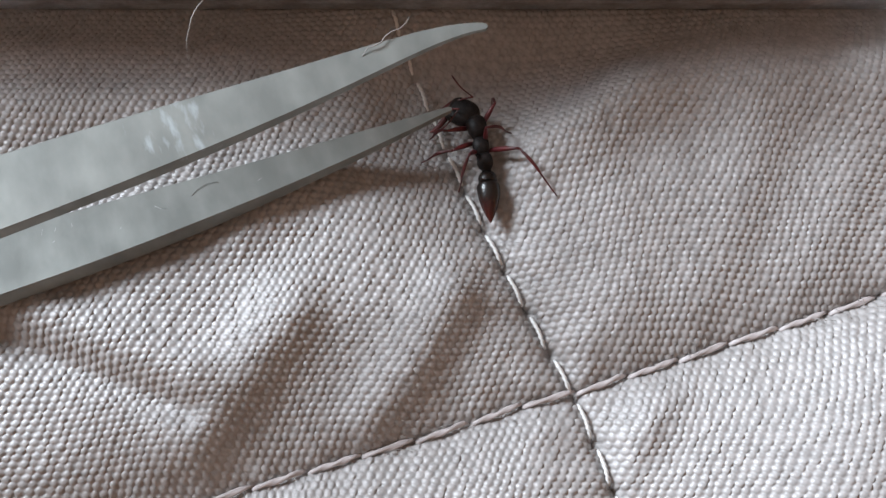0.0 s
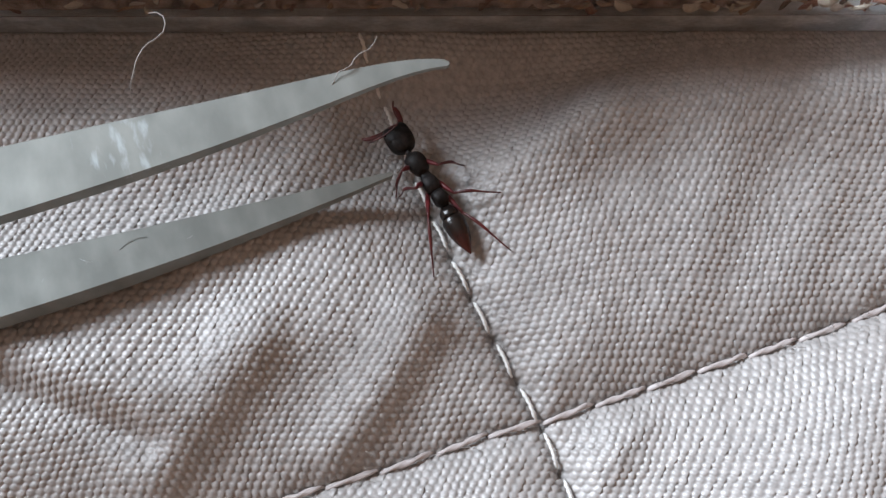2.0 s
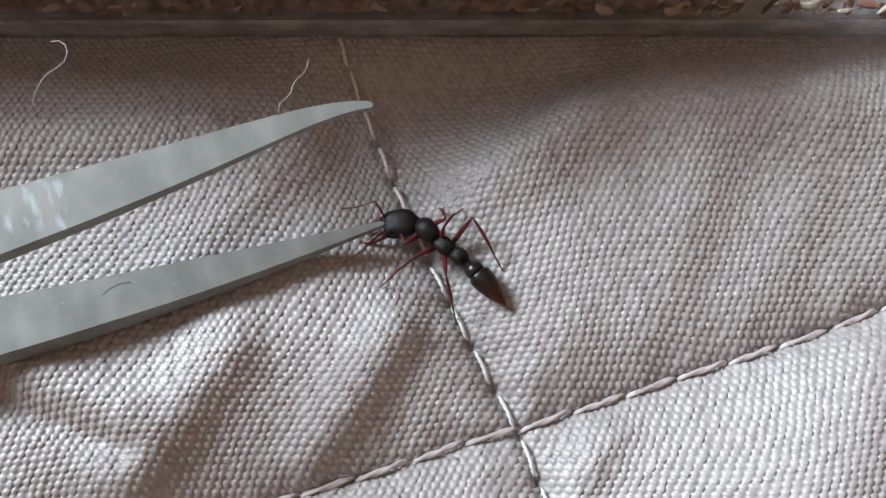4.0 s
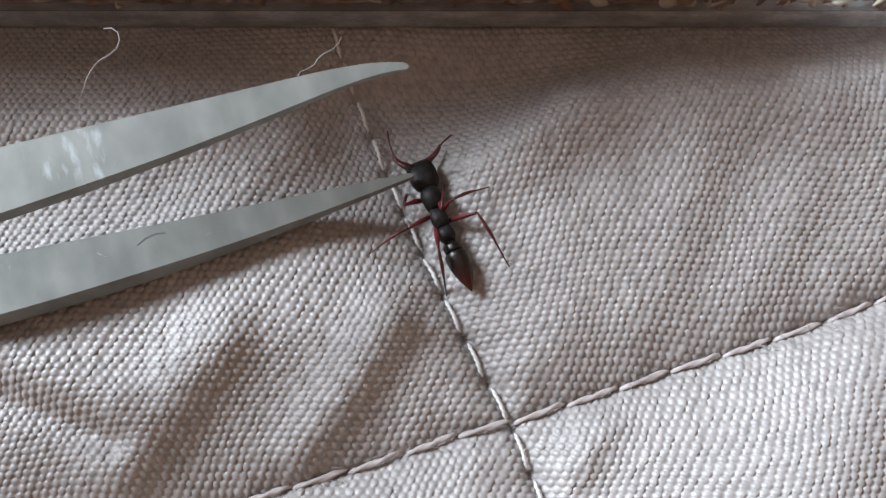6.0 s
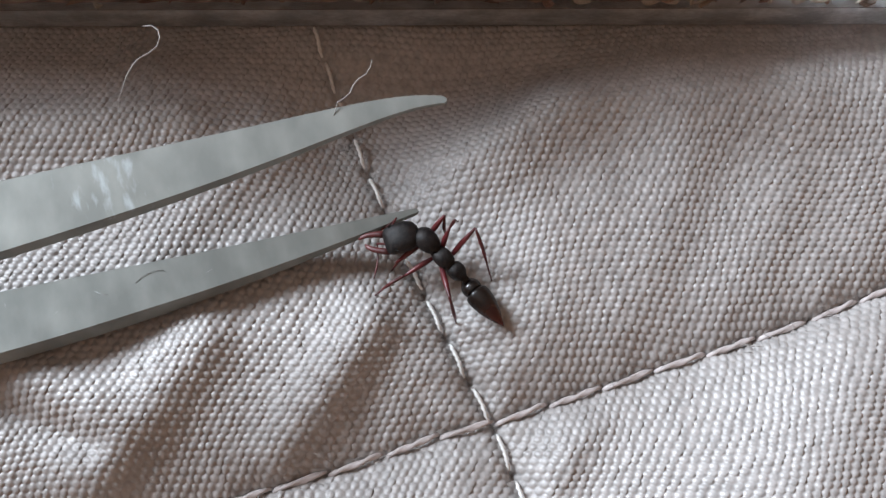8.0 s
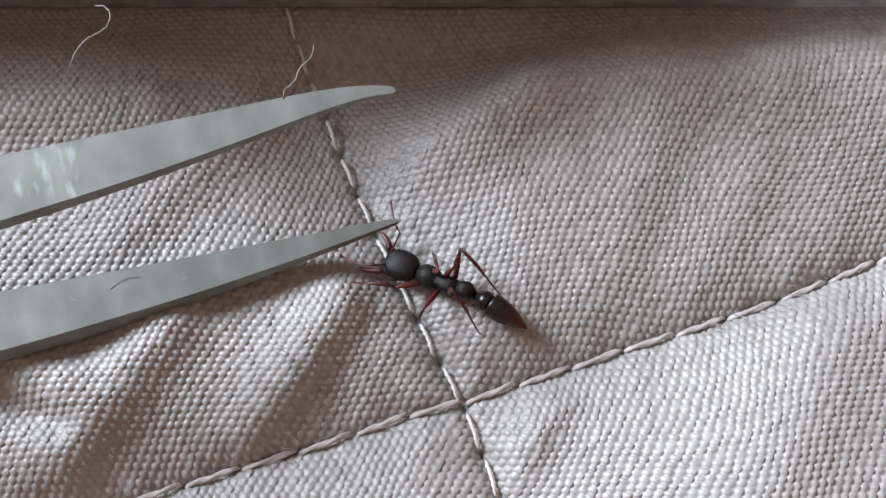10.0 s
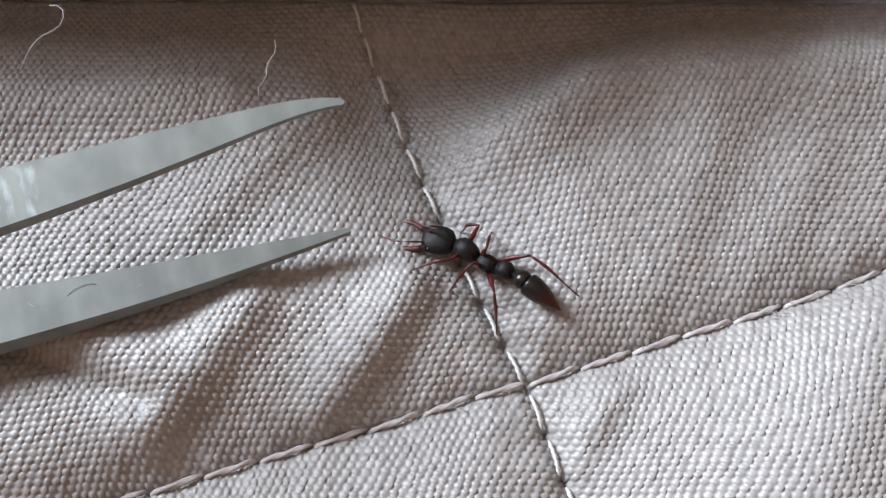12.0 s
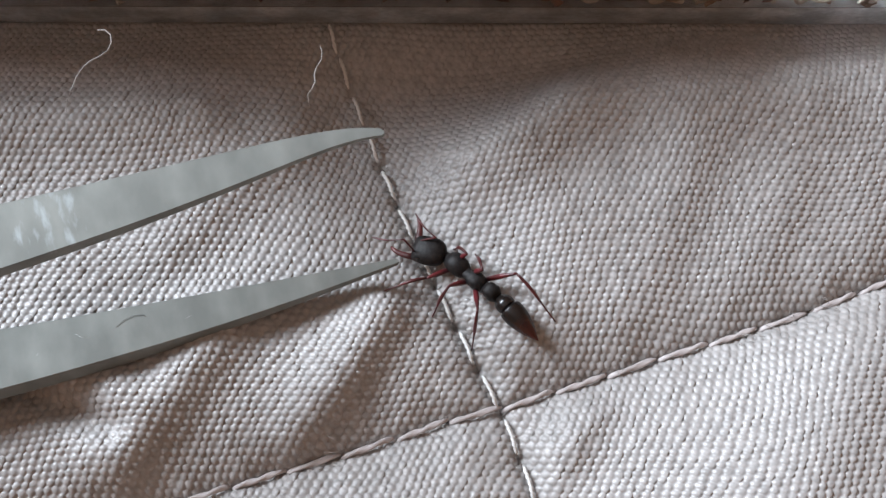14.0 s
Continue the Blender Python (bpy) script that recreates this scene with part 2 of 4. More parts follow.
def seam_h(x):
    """y of the broad beige seam at x, in mm."""
    right = 0.29 * x + 0.0018 * x * x + 0.45 * np.exp(-(((x - 7) / 11.5) ** 4))
    left = 0.35 + 0.29 * x + 0.24 * np.exp(-(((x + 4) / 3) ** 2))
    return np.where(x > 0, right, left)


# where each stitch begins, along the two seams (mm)
THIN = [(-9.9 + 3.3 * i, 3.3) for i in range(3)] + [(3.3 * i, 3.3) for i in range(9)] + [(29.7, 2.4)]
BROAD = [-47.04 + 3.92 * i for i in range(22)]

# soft folds of the padding, steeper on the side away from the window: x1, y1, x2, y2, half width, height (mm)
FOLDS = (
    (-8.8, 7.2, -14.8, -2.4, 1.8, 1.25),
    (-21.0, 5.6, -27.4, -3.6, 2.2, 1.25),
    (-44.0, 7.8, -28.0, 1.6, 1.6, 0.8),
    (-46.0, 5.4, -28.0, -1.2, 0.8, -0.8),
    (-16.5, 22.0, -25.0, 12.5, 2.3, 0.7),
    (14.4, 20.0, 9.2, 7.4, 2.4, 0.5),
    (7.5, 16.0, 2.8, 6.0, 2.8, 0.5),
    (22.5, 18.0, 18.0, 9.5, 2.0, 0.4),
    (6.4, 0.3, 2.3, -5.8, 1.4, 0.7),
    (-48.0, 10.0, -35.0, 11.0, 4.5, 0.4),
    (25.0, 4.5, 18.5, -8.0, 4.4, 1.4),
    (-10.0, 24.5, 2.0, 30.0, 4.0, -2.3),
    (-2.0, 19.5, 5.5, 24.5, 2.4, 1.2),
    (5.5, 24.5, 24.0, 24.5, 2.4, 0.9),
    (-44.0, 22.0, -24.0, 23.0, 2.4, 1.1),
    (1.0, 21.0, 3.5, 15.0, 2.4, 0.4),
)


def height(x, y):
    """Height of the quilted cloth at x, y, all in mm."""
    x, y = np.asarray(x, float), np.asarray(y, float)
    dv = np.abs(x - seam_v(y)) * 0.89
    dh = np.abs(y - seam_h(x)) * 0.96
    s = 1 / (1 / (dv + 0.05) ** 3 + 1 / (dh + 0.05) ** 3) ** (1 / 3)
    z = 2.0 * (1 - np.exp(-s / 3.6)) + 1.0 * (1 - np.exp(-((s / 12) ** 2)))
    z = z + 0.14 * np.sin(x * 1.6 + 0.5) * np.exp(-dh / 1.8) * (1 - np.exp(-dh / 0.4))
    z = z + 0.16 * np.sin(y * 1.9) * np.exp(-dv / 2.2) * (1 - np.exp(-dv / 0.4))
    z = z - 0.25 * np.exp(-((dv / 0.5) ** 2)) - 0.12 * np.exp(-((dh / 0.5) ** 2))
    for y0, step in THIN:
        z = z - 0.55 * np.exp(-((y - y0) ** 2 + (x - seam_v(np.float64(y0))) ** 2) / 0.16)
    for x0 in BROAD:
        z = z - 0.3 * np.exp(-((x - x0) ** 2 + (y - seam_h(np.float64(x0))) ** 2) / 0.16)
    away = 1 - np.exp(-s / 1.5)
    for x1, y1, x2, y2, w, a in FOLDS:
        lx, ly = x2 - x1, y2 - y1
        k = np.clip(((x - x1) * lx + (y - y1) * ly) / (lx * lx + ly * ly), 0, 1)
        d2 = (x - x1 - k * lx) ** 2 + (y - y1 - k * ly) ** 2
        side = (lx * (y - y1) - ly * (x - x1)) / math.hypot(lx, ly)
        wide = w * (0.86 - 0.14 * np.tanh(side / 1.2)) if a > 0 else w
        z = z + a * np.exp(-d2 / (2 * wide ** 2)) * away
    z = z + 0.18 * np.sin(0.31 * x + 0.17 * y + 1) * np.sin(0.23 * y - 0.11 * x) * away
    flat = 1 / (1 + np.exp(-(y - 29.2) / 1.0))
    return z * (1 - flat) + 1.0 * flat


RIB, FLOAT, LEAN = 0.585, 0.57, radians(66)
X0, X1, Y0, Y1 = -51.0, 41.0, -13.0, 34.5


def quilt():
    nu, nv = 7, 6
    eu, ev = np.array((math.sin(LEAN), -math.cos(LEAN))), np.array((math.cos(LEAN), math.sin(LEAN)))
    corners = np.array([(x, y) for x in (X0, X1) for y in (Y0, Y1)])
    us, vs = corners @ eu, corners @ ev
    i0, i1 = int(us.min() / RIB) - 2, int(us.max() / RIB) + 2
    j0, j1 = int(vs.min() / FLOAT) - 2, int(vs.max() / FLOAT) + 2
    a = np.arange((i1 - i0) * nu + 1) / nu + i0
    b = np.arange((j1 - j0) * nv + 1) / nv + j0
    ua, vb = np.meshgrid(a, b, indexing="ij")
    rib = np.floor(ua + 1e-6)
    fa = (ua - rib) * 2 - 1
    phase = vb + 0.5 * (rib % 2)
    cell = np.floor(phase + 1e-6)
    fb = (phase - cell) * 2 - 1
    rnd = np.modf(np.abs(np.sin(rib * 12.9898 + cell * 78.233) * 43758.5453))[0]
    slub = np.modf(np.abs(np.sin(rib * 91.17) * 1731.31))[0]
    bump = np.sqrt(np.clip(1.0 - 0.84 * fa * fa - 0.86 * fb * fb, 0.02, 1))
    bump *= 0.68 + 0.46 * rnd + 0.16 * slub
    u, v = ua * RIB, vb * FLOAT
    u = u + 0.35 * np.sin(0.21 * v + 0.6) + 0.22 * np.sin(0.37 * u + 0.29 * v) + 0.05 * np.sin(2.3 * v + 7 * slub) + 0.025 * np.sin(4.3 * u + 2.9 * v) + 0.018 * np.sin(7.3 * v - 3.3 * u)
    v = v + 0.30 * np.sin(0.23 * u + 1.3) + 0.22 * np.sin(0.31 * v - 0.27 * u)
    x, y = u * eu[0] + v * ev[0], u * eu[1] + v * ev[1]
    z = height(x, y)
    e = 0.05
    gx, gy = (height(x + e, y) - z) / e, (height(x, y + e) - z) / e
    n = 0.165 * bump / np.sqrt(1 + gx * gx + gy * gy)
    px, py, pz = x - gx * n, y - gy * n, z + n - 0.13
    co = np.stack((px, py, pz), -1) * MM
    keep = (x > X0) & (x < X1) & (y > Y0) & (y < Y1)
    q = keep[:-1, :-1] & keep[1:, :-1] & keep[:-1, 1:] & keep[1:, 1:]
    idx = np.arange(ua.size).reshape(ua.shape)
    quads = np.stack((idx[:-1, :-1], idx[1:, :-1], idx[1:, 1:], idx[:-1, 1:]), -1)[q]
    used = np.unique(quads)
    back_to = np.full(ua.size, -1)
    back_to[used] = np.arange(used.size)
    quads = back_to[quads]
    me = bpy.data.meshes.new("quilted_cloth")
    me.vertices.add(used.size)
    me.vertices.foreach_set("co", co.reshape(-1, 3)[used].astype(np.float32).ravel())
    me.loops.add(quads.size)
    me.loops.foreach_set("vertex_index", quads.astype(np.int32).ravel())
    me.polygons.add(len(quads))
    me.polygons.foreach_set("loop_start", np.arange(0, quads.size, 4, dtype=np.int32))
    me.polygons.foreach_set("loop_total", np.full(len(quads), 4, dtype=np.int32))
    me.polygons.foreach_set("use_smooth", np.ones(len(quads), dtype=bool))
    me.update(calc_edges=True)
    me.materials.append(FABRIC)
    ob = new("quilted_cloth", me)
    tagged(ob, "pale grey-beige quilted canvas with puckered seams", "fabric", kind="structure")
    # the rest of the cloth, out of view
    g = np.arange(-240, 241, 4.0)
    gx, gy = np.meshgrid(g, g, indexing="ij")
    gz = np.where((gx > -80) & (gx < 80) & (gy > -60) & (gy < 90), height(gx, gy), 1.0) - 0.35
    verts = np.stack((gx, gy, gz), -1).reshape(-1, 3) * MM
    k = len(g)
    faces = []
    for i in range(k - 1):
        for j in range(k - 1):
            if g[i] > X0 + 1 and g[i + 1] < X1 - 1 and g[j] > Y0 + 1 and g[j + 1] < Y1 - 1:
                continue
            faces.append((i * k + j, (i + 1) * k + j, (i + 1) * k + j + 1, i * k + j + 1))
    raw("outer_cloth", verts, faces, FABRIC, ob)
    return ob


cloth = quilt()

# unseen bed, added under the cloth; its brown warms the bounced light
bm = bmesh.new()
box(bm, -0.6, 0.6, -0.6, 0.6, -0.3, -0.006, 0.02)
tagged(part("mattress", bm, BOUNCE_BEDDING), "unseen brown mattress added under the cloth to bounce warm light", "mattress")
bm = bmesh.new()
box(bm, -0.58, 0.58, -0.58, 0.58, -0.6, -0.3, 0.01)
tagged(part("bed_base", bm, BOARDS), "unseen brown wooden bed base added on the floor", "bed base")


# ---- seams: one stitch is one piece ----
def stitch_mesh(name, length, radius, flat, ply, turns, mat, arch):
    bm = bmesh.new()
    pts, rad = [], []
    for i in range(19):
        s = i / 18
        pts.append(((s - 0.5) * length * MM, 0.03 * math.sin(9 * s) * MM, (arch * (1 - (2 * s - 1) ** 4) - arch * 0.7) * MM))
        rad.append(radius * MM * (0.45 + 0.55 * (1 - (2 * s - 1) ** 6)))
    tube(bm, pts, rad, 12, flat, ply, turns)
    me = bpy.data.meshes.new(name)
    bm.to_mesh(me)
    bm.free()
    me.materials.append(mat)
    me.polygons.foreach_set("use_smooth", [True] * len(me.polygons))
    return me


def stitches():
    thin = [stitch_mesh("stitch", 2.7, 0.18, 0.85, 0.62, 5 + k, PALE_THREAD, 0.5) for k in range(3)]
    broad = [stitch_mesh("stitch", 4.1, 0.24, 0.62, 0.5, 1.5 + 0.7 * k, BEIGE_THREAD, 0.5) for k in range(3)]
    rng = random.Random(4)
    k = 0
    for y, step in THIN:
        x = float(seam_v(y + step / 2))
        a = math.atan2(step, float(seam_v(y + step) - seam_v(y)))
        ob = new("stitch", thin[k % 3])
        ob.parent = cloth
        rise = float(height(x, y + step / 2))
        slope = float(height(seam_v(y + step - 0.3), y + step - 0.3) - height(seam_v(y + 0.3), y + 0.3)) if y > 20 else 0.0
        ob.matrix_basis = pose(x * MM, (y + step / 2) * MM, max(0.3, rise + 0.45) * MM, 0, -math.degrees(math.atan2(slope, step)), math.degrees(a) + rng.uniform(-5, 3))
        tagged(ob, "pale twisted thread")
        k += 1
    for x in BROAD:
        mid = x + 1.96 + rng.uniform(-0.1, 0.1)
        a = math.atan2(float(seam_h(mid + 1) - seam_h(mid - 1)), 2)
        ob = new("stitch", broad[k % 3])
        ob.parent = cloth
        ob.matrix_basis = pose(mid * MM, float(seam_h(mid)) * MM, 0.2 * MM, 0, 0, math.degrees(a) + rng.uniform(1, 5))
        tagged(ob, "beige twisted thread")
        k += 1


stitches()


def lint():
    """Short loose hairs caught along both seams."""
    rng = random.Random(21)
    for k in range(34):
        if k < 22:
            x = rng.uniform(-14, 27)
            y = float(seam_h(x)) + rng.gauss(0, 0.4)
        else:
            y = rng.uniform(-4, 26)
            x = float(seam_v(y)) + rng.gauss(0, 0.5)
        a, size, curl = rng.uniform(0, math.tau), rng.uniform(0.8, 2.2), rng.uniform(-1.6, 1.6)
        pts = []
        for s in np.linspace(0, 1, 8):
            pts.append((x * MM, y * MM, (float(height(x, y)) + 0.16 + 0.5 * math.sin(math.pi * s)) * MM))
            x, y = x + size / 7 * math.cos(a + curl * s), y + size / 7 * math.sin(a + curl * s)
        bm = bmesh.new()
        tube(bm, pts, [0.022 * MM] * 8, 5)
        part("loose_fibre", bm, FIBRE, cloth, "fine pale hair caught in the seam")


lint()


def fuzz():
    """Worn pile along the thin seam, as many short hairs in one mesh."""
    rng = random.Random(33)
    bm = bmesh.new()
    for k in range(240):
        y = rng.uniform(4, 25)
        x = float(seam_v(y)) + rng.choice((-1, 1)) * abs(rng.gauss(0.25, 0.55))
        a, size, curl, tall = rng.uniform(0, math.tau), rng.uniform(0.35, 1.1), rng.uniform(-2, 2), rng.uniform(0.15, 0.5)
        pts = []
        for s in np.linspace(0, 1, 5):
            pts.append((x * MM, y * MM, (float(height(x, y)) + 0.02 + tall * math.sin(math.pi * s)) * MM))
            x, y = x + size / 4 * math.cos(a + curl * s), y + size / 4 * math.sin(a + curl * s)
        tube(bm, pts, [0.012 * MM] * 5, 4)
    tagged(part("fuzz", bm, FIBRE, cloth, "worn pale pile along the thin seam"), kind="stuff")


fuzz()


# ---- plastic box with soil ----
FRONT, BOTTOM = 32.2, 0.95


def soil_box():
    thing = tagged(new("plastic_box"), "clear plastic box of dark soil standing on the cloth", "box")
    thing.location = (0, FRONT * MM, BOTTOM * MM)
    bm = bmesh.new()
    box(bm, -0.09, 0.075, 0, 0.11, 0, 0.0026, 0.0006)
    part("base", bm, EDGE, thing, "scratched clear base")
    for r in ((-0.09, 0.075, 0, 0.0003), (-0.09, 0.075, 0.1097, 0.11)):
        bm = bmesh.new()
        box(bm, *r, 0.0027, 0.0078, 0.0001)
        part("wall", bm, ACRYLIC, thing)
    for x0, x1 in ((-0.09, -0.0878), (0.0728, 0.075)):
        bm = bmesh.new()
        box(bm, x0, x1, 0.0011, 0.1089, 0.0027, 0.0066, 0.0005)
        part("wall", bm, ACRYLIC, thing)
    return thing


crate = soil_box()


def heap(x):
    """Height of the soil along the box, in metres; its unseen crest is shaped to cast the cloth's shade."""
    return float(np.interp(x / MM, (-90, -54, -36, -28, -20, -10, -2, 4, 9, 13, 16, 18), (25, 26, 27, 26.5, 25.5, 22, 19.5, 18, 14, 9, 4, 0.6))) * MM


def soil():
    rng = random.Random(9)
    bm = bmesh.new()
    bmesh.ops.create_grid(bm, x_segments=110, y_segments=60, size=0.5)
    for v in bm.verts:
        x, y = v.co.x * 0.1045 - 0.03425, (v.co.y + 0.5) * 0.097
        h = heap(x)
        n = noise.noise((x * 300, y * 300, 0)) * 0.0018 + noise.noise((x * 900, y * 900, 3)) * 0.0007
        v.co = (x, y + 0.0009 + 0.16 * h, h + n)
    # front face of the heap
    k = 111
    rows = []
    for j in range(24):
        row = []
        for i in range(k):
            x = -0.0865 + 0.1045 * i / (k - 1)
            z = 0.0002 + heap(x) * j / 23
            d = noise.noise((x * 420, z * 420, 7)) * 0.0009 + noise.noise((x * 1300, z * 1300, 2)) * 0.0004
            row.append(bm.verts.new((x, 0.0009 + 0.35 * d + 0.16 * z, z)))
        rows.append(row)
    for a, b in zip(rows, rows[1:]):
        for i in range(k - 1):
            bm.faces.new((a[i], a[i + 1], b[i + 1], b[i]))
    ob = part("soil", bm, SOIL)
    ob.location = (0, FRONT * MM, (BOTTOM + 2.7) * MM)
    tagged(ob, "dark crumbly soil in the plastic box, heaped out of view to shade the cloth", "soil", kind="stuff")
    shapes = []
    for n in range(4):
        b2 = bmesh.new()
        pts = [((s - 0.5) * 0.004, 0.0005 * math.sin(3 * s + n), 0.0004 * math.cos(4 * s + n)) for s in np.linspace(0, 1, 7)]
        tube(b2, pts, [0.0001 + 0.0006 * math.sin(math.pi * s) ** (0.6 + 0.2 * n) for s in np.linspace(0, 1, 7)], 7, 0.5)
        me = bpy.data.meshes.new("chip")
        b2.to_mesh(me)
        b2.free()
        me.materials.append((BARK, HUSK, BARK, BARK)[n])
        shapes.append(me)
    for n in range(290):
        x = rng.uniform(-0.082, 0.068)
        # pale husks commoner to the right, also standing in for brighter light there
        m = shapes[1] if rng.random() < (0.12 if x < 0 else 0.12 + 18 * x) else shapes[rng.choice((0, 2, 3))]
        up = abs(rng.gauss(0, 0.0025)) if x < 0.013 else rng.uniform(0.0001, 0.0012)
        bit = new("bark_chip" if m is not shapes[1] else "husk", m)
        bit.matrix_basis = pose(x, FRONT * MM + 0.0007 + 0.16 * up + rng.uniform(0, 0.0003), BOTTOM * MM + 0.0029 + up,
                                rng.uniform(0, 360), rng.uniform(-50, 50), rng.uniform(-15, 15)) @ Matrix.Diagonal((rng.uniform(0.12, 0.5), rng.uniform(0.15, 0.7), rng.uniform(0.15, 0.9), 1))
        if m is shapes[1]:
            tagged(bit, "pale dry husk lying in the soil", "husk", "husks in the soil")
        else:
            tagged(bit, "brown bark chip lying in the soil", "bark chip", "bark chips in the soil")


soil()


# ---- tweezers ----
def arm(name, parent, sign, label):
    """A pointed arm along -x from its tip, with a flat upper face and ground edges; sign: towards which side it bends to the joint."""
    bm = bmesh.new()
    rows = []
    for i in range(49):
        s = i / 48
        d = 100 * s ** 1.6
        half = 0.5 * (0.42 + 0.208 * d - 0.0021 * d * d if sign > 0 else 0.5 + 0.21 * d - 0.0024 * d * d) if d < 45 else (2.76 if sign > 0 else 2.6)
        thick = min(0.3 + 0.04 * d, 1.15) * (1 if sign > 0 else 0.75)
        bend = sign * 3.0 * (max(d - 45, 0) / 55) ** 2
        arc = -0.5 * math.sin(min(d, 40) / 40 * math.pi) if sign > 0 else 0.5 * d / 4.3 * math.exp(1 - d / 4.3)
        half *= min(1.0, 0.45 + 1.2 * d ** 0.5)
        edge = min((0.42 if sign > 0 else 0.22) * thick, 0.5 * half)
        sec = ((-half, -thick), (half, -thick), (half, -0.12 * thick), (half * 0.97, 0), (edge - half, 0), (0.8 * edge - half, -0.12 * thick))
        drop = 8.0 * (max(d - 45, 0) / 55) ** 2 if sign < 0 else 0
        rows.append([bm.verts.new((-d * MM, (y + bend + arc) * MM, (z - drop) * MM)) for y, z in sec])
    for a, b in zip(rows, rows[1:]):
        for k in range(6):
            bm.faces.new((a[k], b[k], b[(k + 1) % 6], a[(k + 1) % 6]))
    bm.faces.new(rows[0])
    bm.faces.new(rows[-1][::-1])
    bmesh.ops.recalc_face_normals(bm, faces=bm.faces)
    return part(name, bm, STEEL if sign > 0 else SMUDGED, parent, label, smooth=False)


def line(name, points, radius, mat, parent, label):
    bm = bmesh.new()
    tube(bm, [tuple(c * MM for c in p) for p in points], [r * MM for r in radius] if isinstance(radius, list) else [radius * MM] * len(points), 6)
    return part(name, bm, mat, parent, label)


def make_tweezers():
    thing = tagged(new("tweezers"), "pointed steel tweezers with worn scratched arms held over the cloth", "tweezers")
    low = arm("arm", thing, 1, "dull steel pointed arm near the cloth")
    up = arm("arm", thing, -1, "dull steel pointed arm held higher")
    line("hair", [(-20.6, 0.1, 0.02), (-20.0, 0.45, 0.05), (-19.3, 0.6, 0.05), (-18.6, 0.5, 0.05), (-18.5, 0.35, 0.02)], 0.014, GRIME, low, "short dark hair on the steel")
    for x, y, long, lean in ((-31.5, 1.2, 0.9, 1.2), (-30.6, 1.0, 0.5, 1.0), (-30.9, 0.2, 0.35, 0.4), (-29.4, 0.9, 0.4, 1.4), (-15.6, -0.4, 0.8, 0.3), (-26.2, -0.5, 0.45, 0.8)):
        dx, dy = 0.5 * long * math.cos(lean), 0.5 * long * math.sin(lean)
        line("scratch", [(x - dx, y - dy, -0.012), (x + 0.06, y, -0.008), (x + dx, y + dy, -0.012)], [0.008, 0.018, 0.008], SCRATCH, low, "faint scratch")
    line("scratch", [(-23.4, 0.3, -0.008), (-23.0, -0.1, -0.008), (-22.6, -0.2, -0.008)], 0.014, SCRATCH, low, "faint scratch")
    long_fibre = line("fibre", [(0.26, -2.26, -0.43), (0.04, -0.87, -0.17), (0, 0, 0), (0.09, 0.52, 0), (0.17, 1, 0), (0.26, 1.48, 0.04), (0.43, 1.91, 0.09), (0.65, 2.39, 0.09), (0.96, 2.78, 0.09),
                               (1.48, 3.13, 0.09), (1.91, 3.57, 0.09), (2.04, 4.18, 0.09), (1.83, 4.79, 0), (1.39, 5.09, 0), (0.87, 5.05, 0)],
                      [0.008, 0.012, 0.02, 0.03, 0.035] + [0.05] * 9 + [0.03], FIBRE, thing, "fine white lint fibre")
    short_fibre = line("fibre", [(-0.78, -0.35, -0.26), (0, 0, 0), (0.43, -0.13, 0), (0.96, -0.17, 0), (1.39, 0.04, 0), (1.91, 0.09, 0), (2.52, -0.04, 0), (3.04, 0.09, 0), (3.48, 0.35, 0)],
                       [0.02, 0.03, 0.04, 0.045, 0.04, 0.04, 0.035, 0.03, 0.02], FIBRE, thing, "fine white lint fibre")
    bm = bmesh.new()
    box(bm, -0.112, -0.096, -0.0005, 0.0085, -0.0012, 0.0035, 0.0006)
    part("joint", bm, STEEL, thing, "welded steel joint")
    return thing, up, long_fibre, short_fibre


tweezers, upper_arm, long_fibre, short_fibre = make_tweezers()

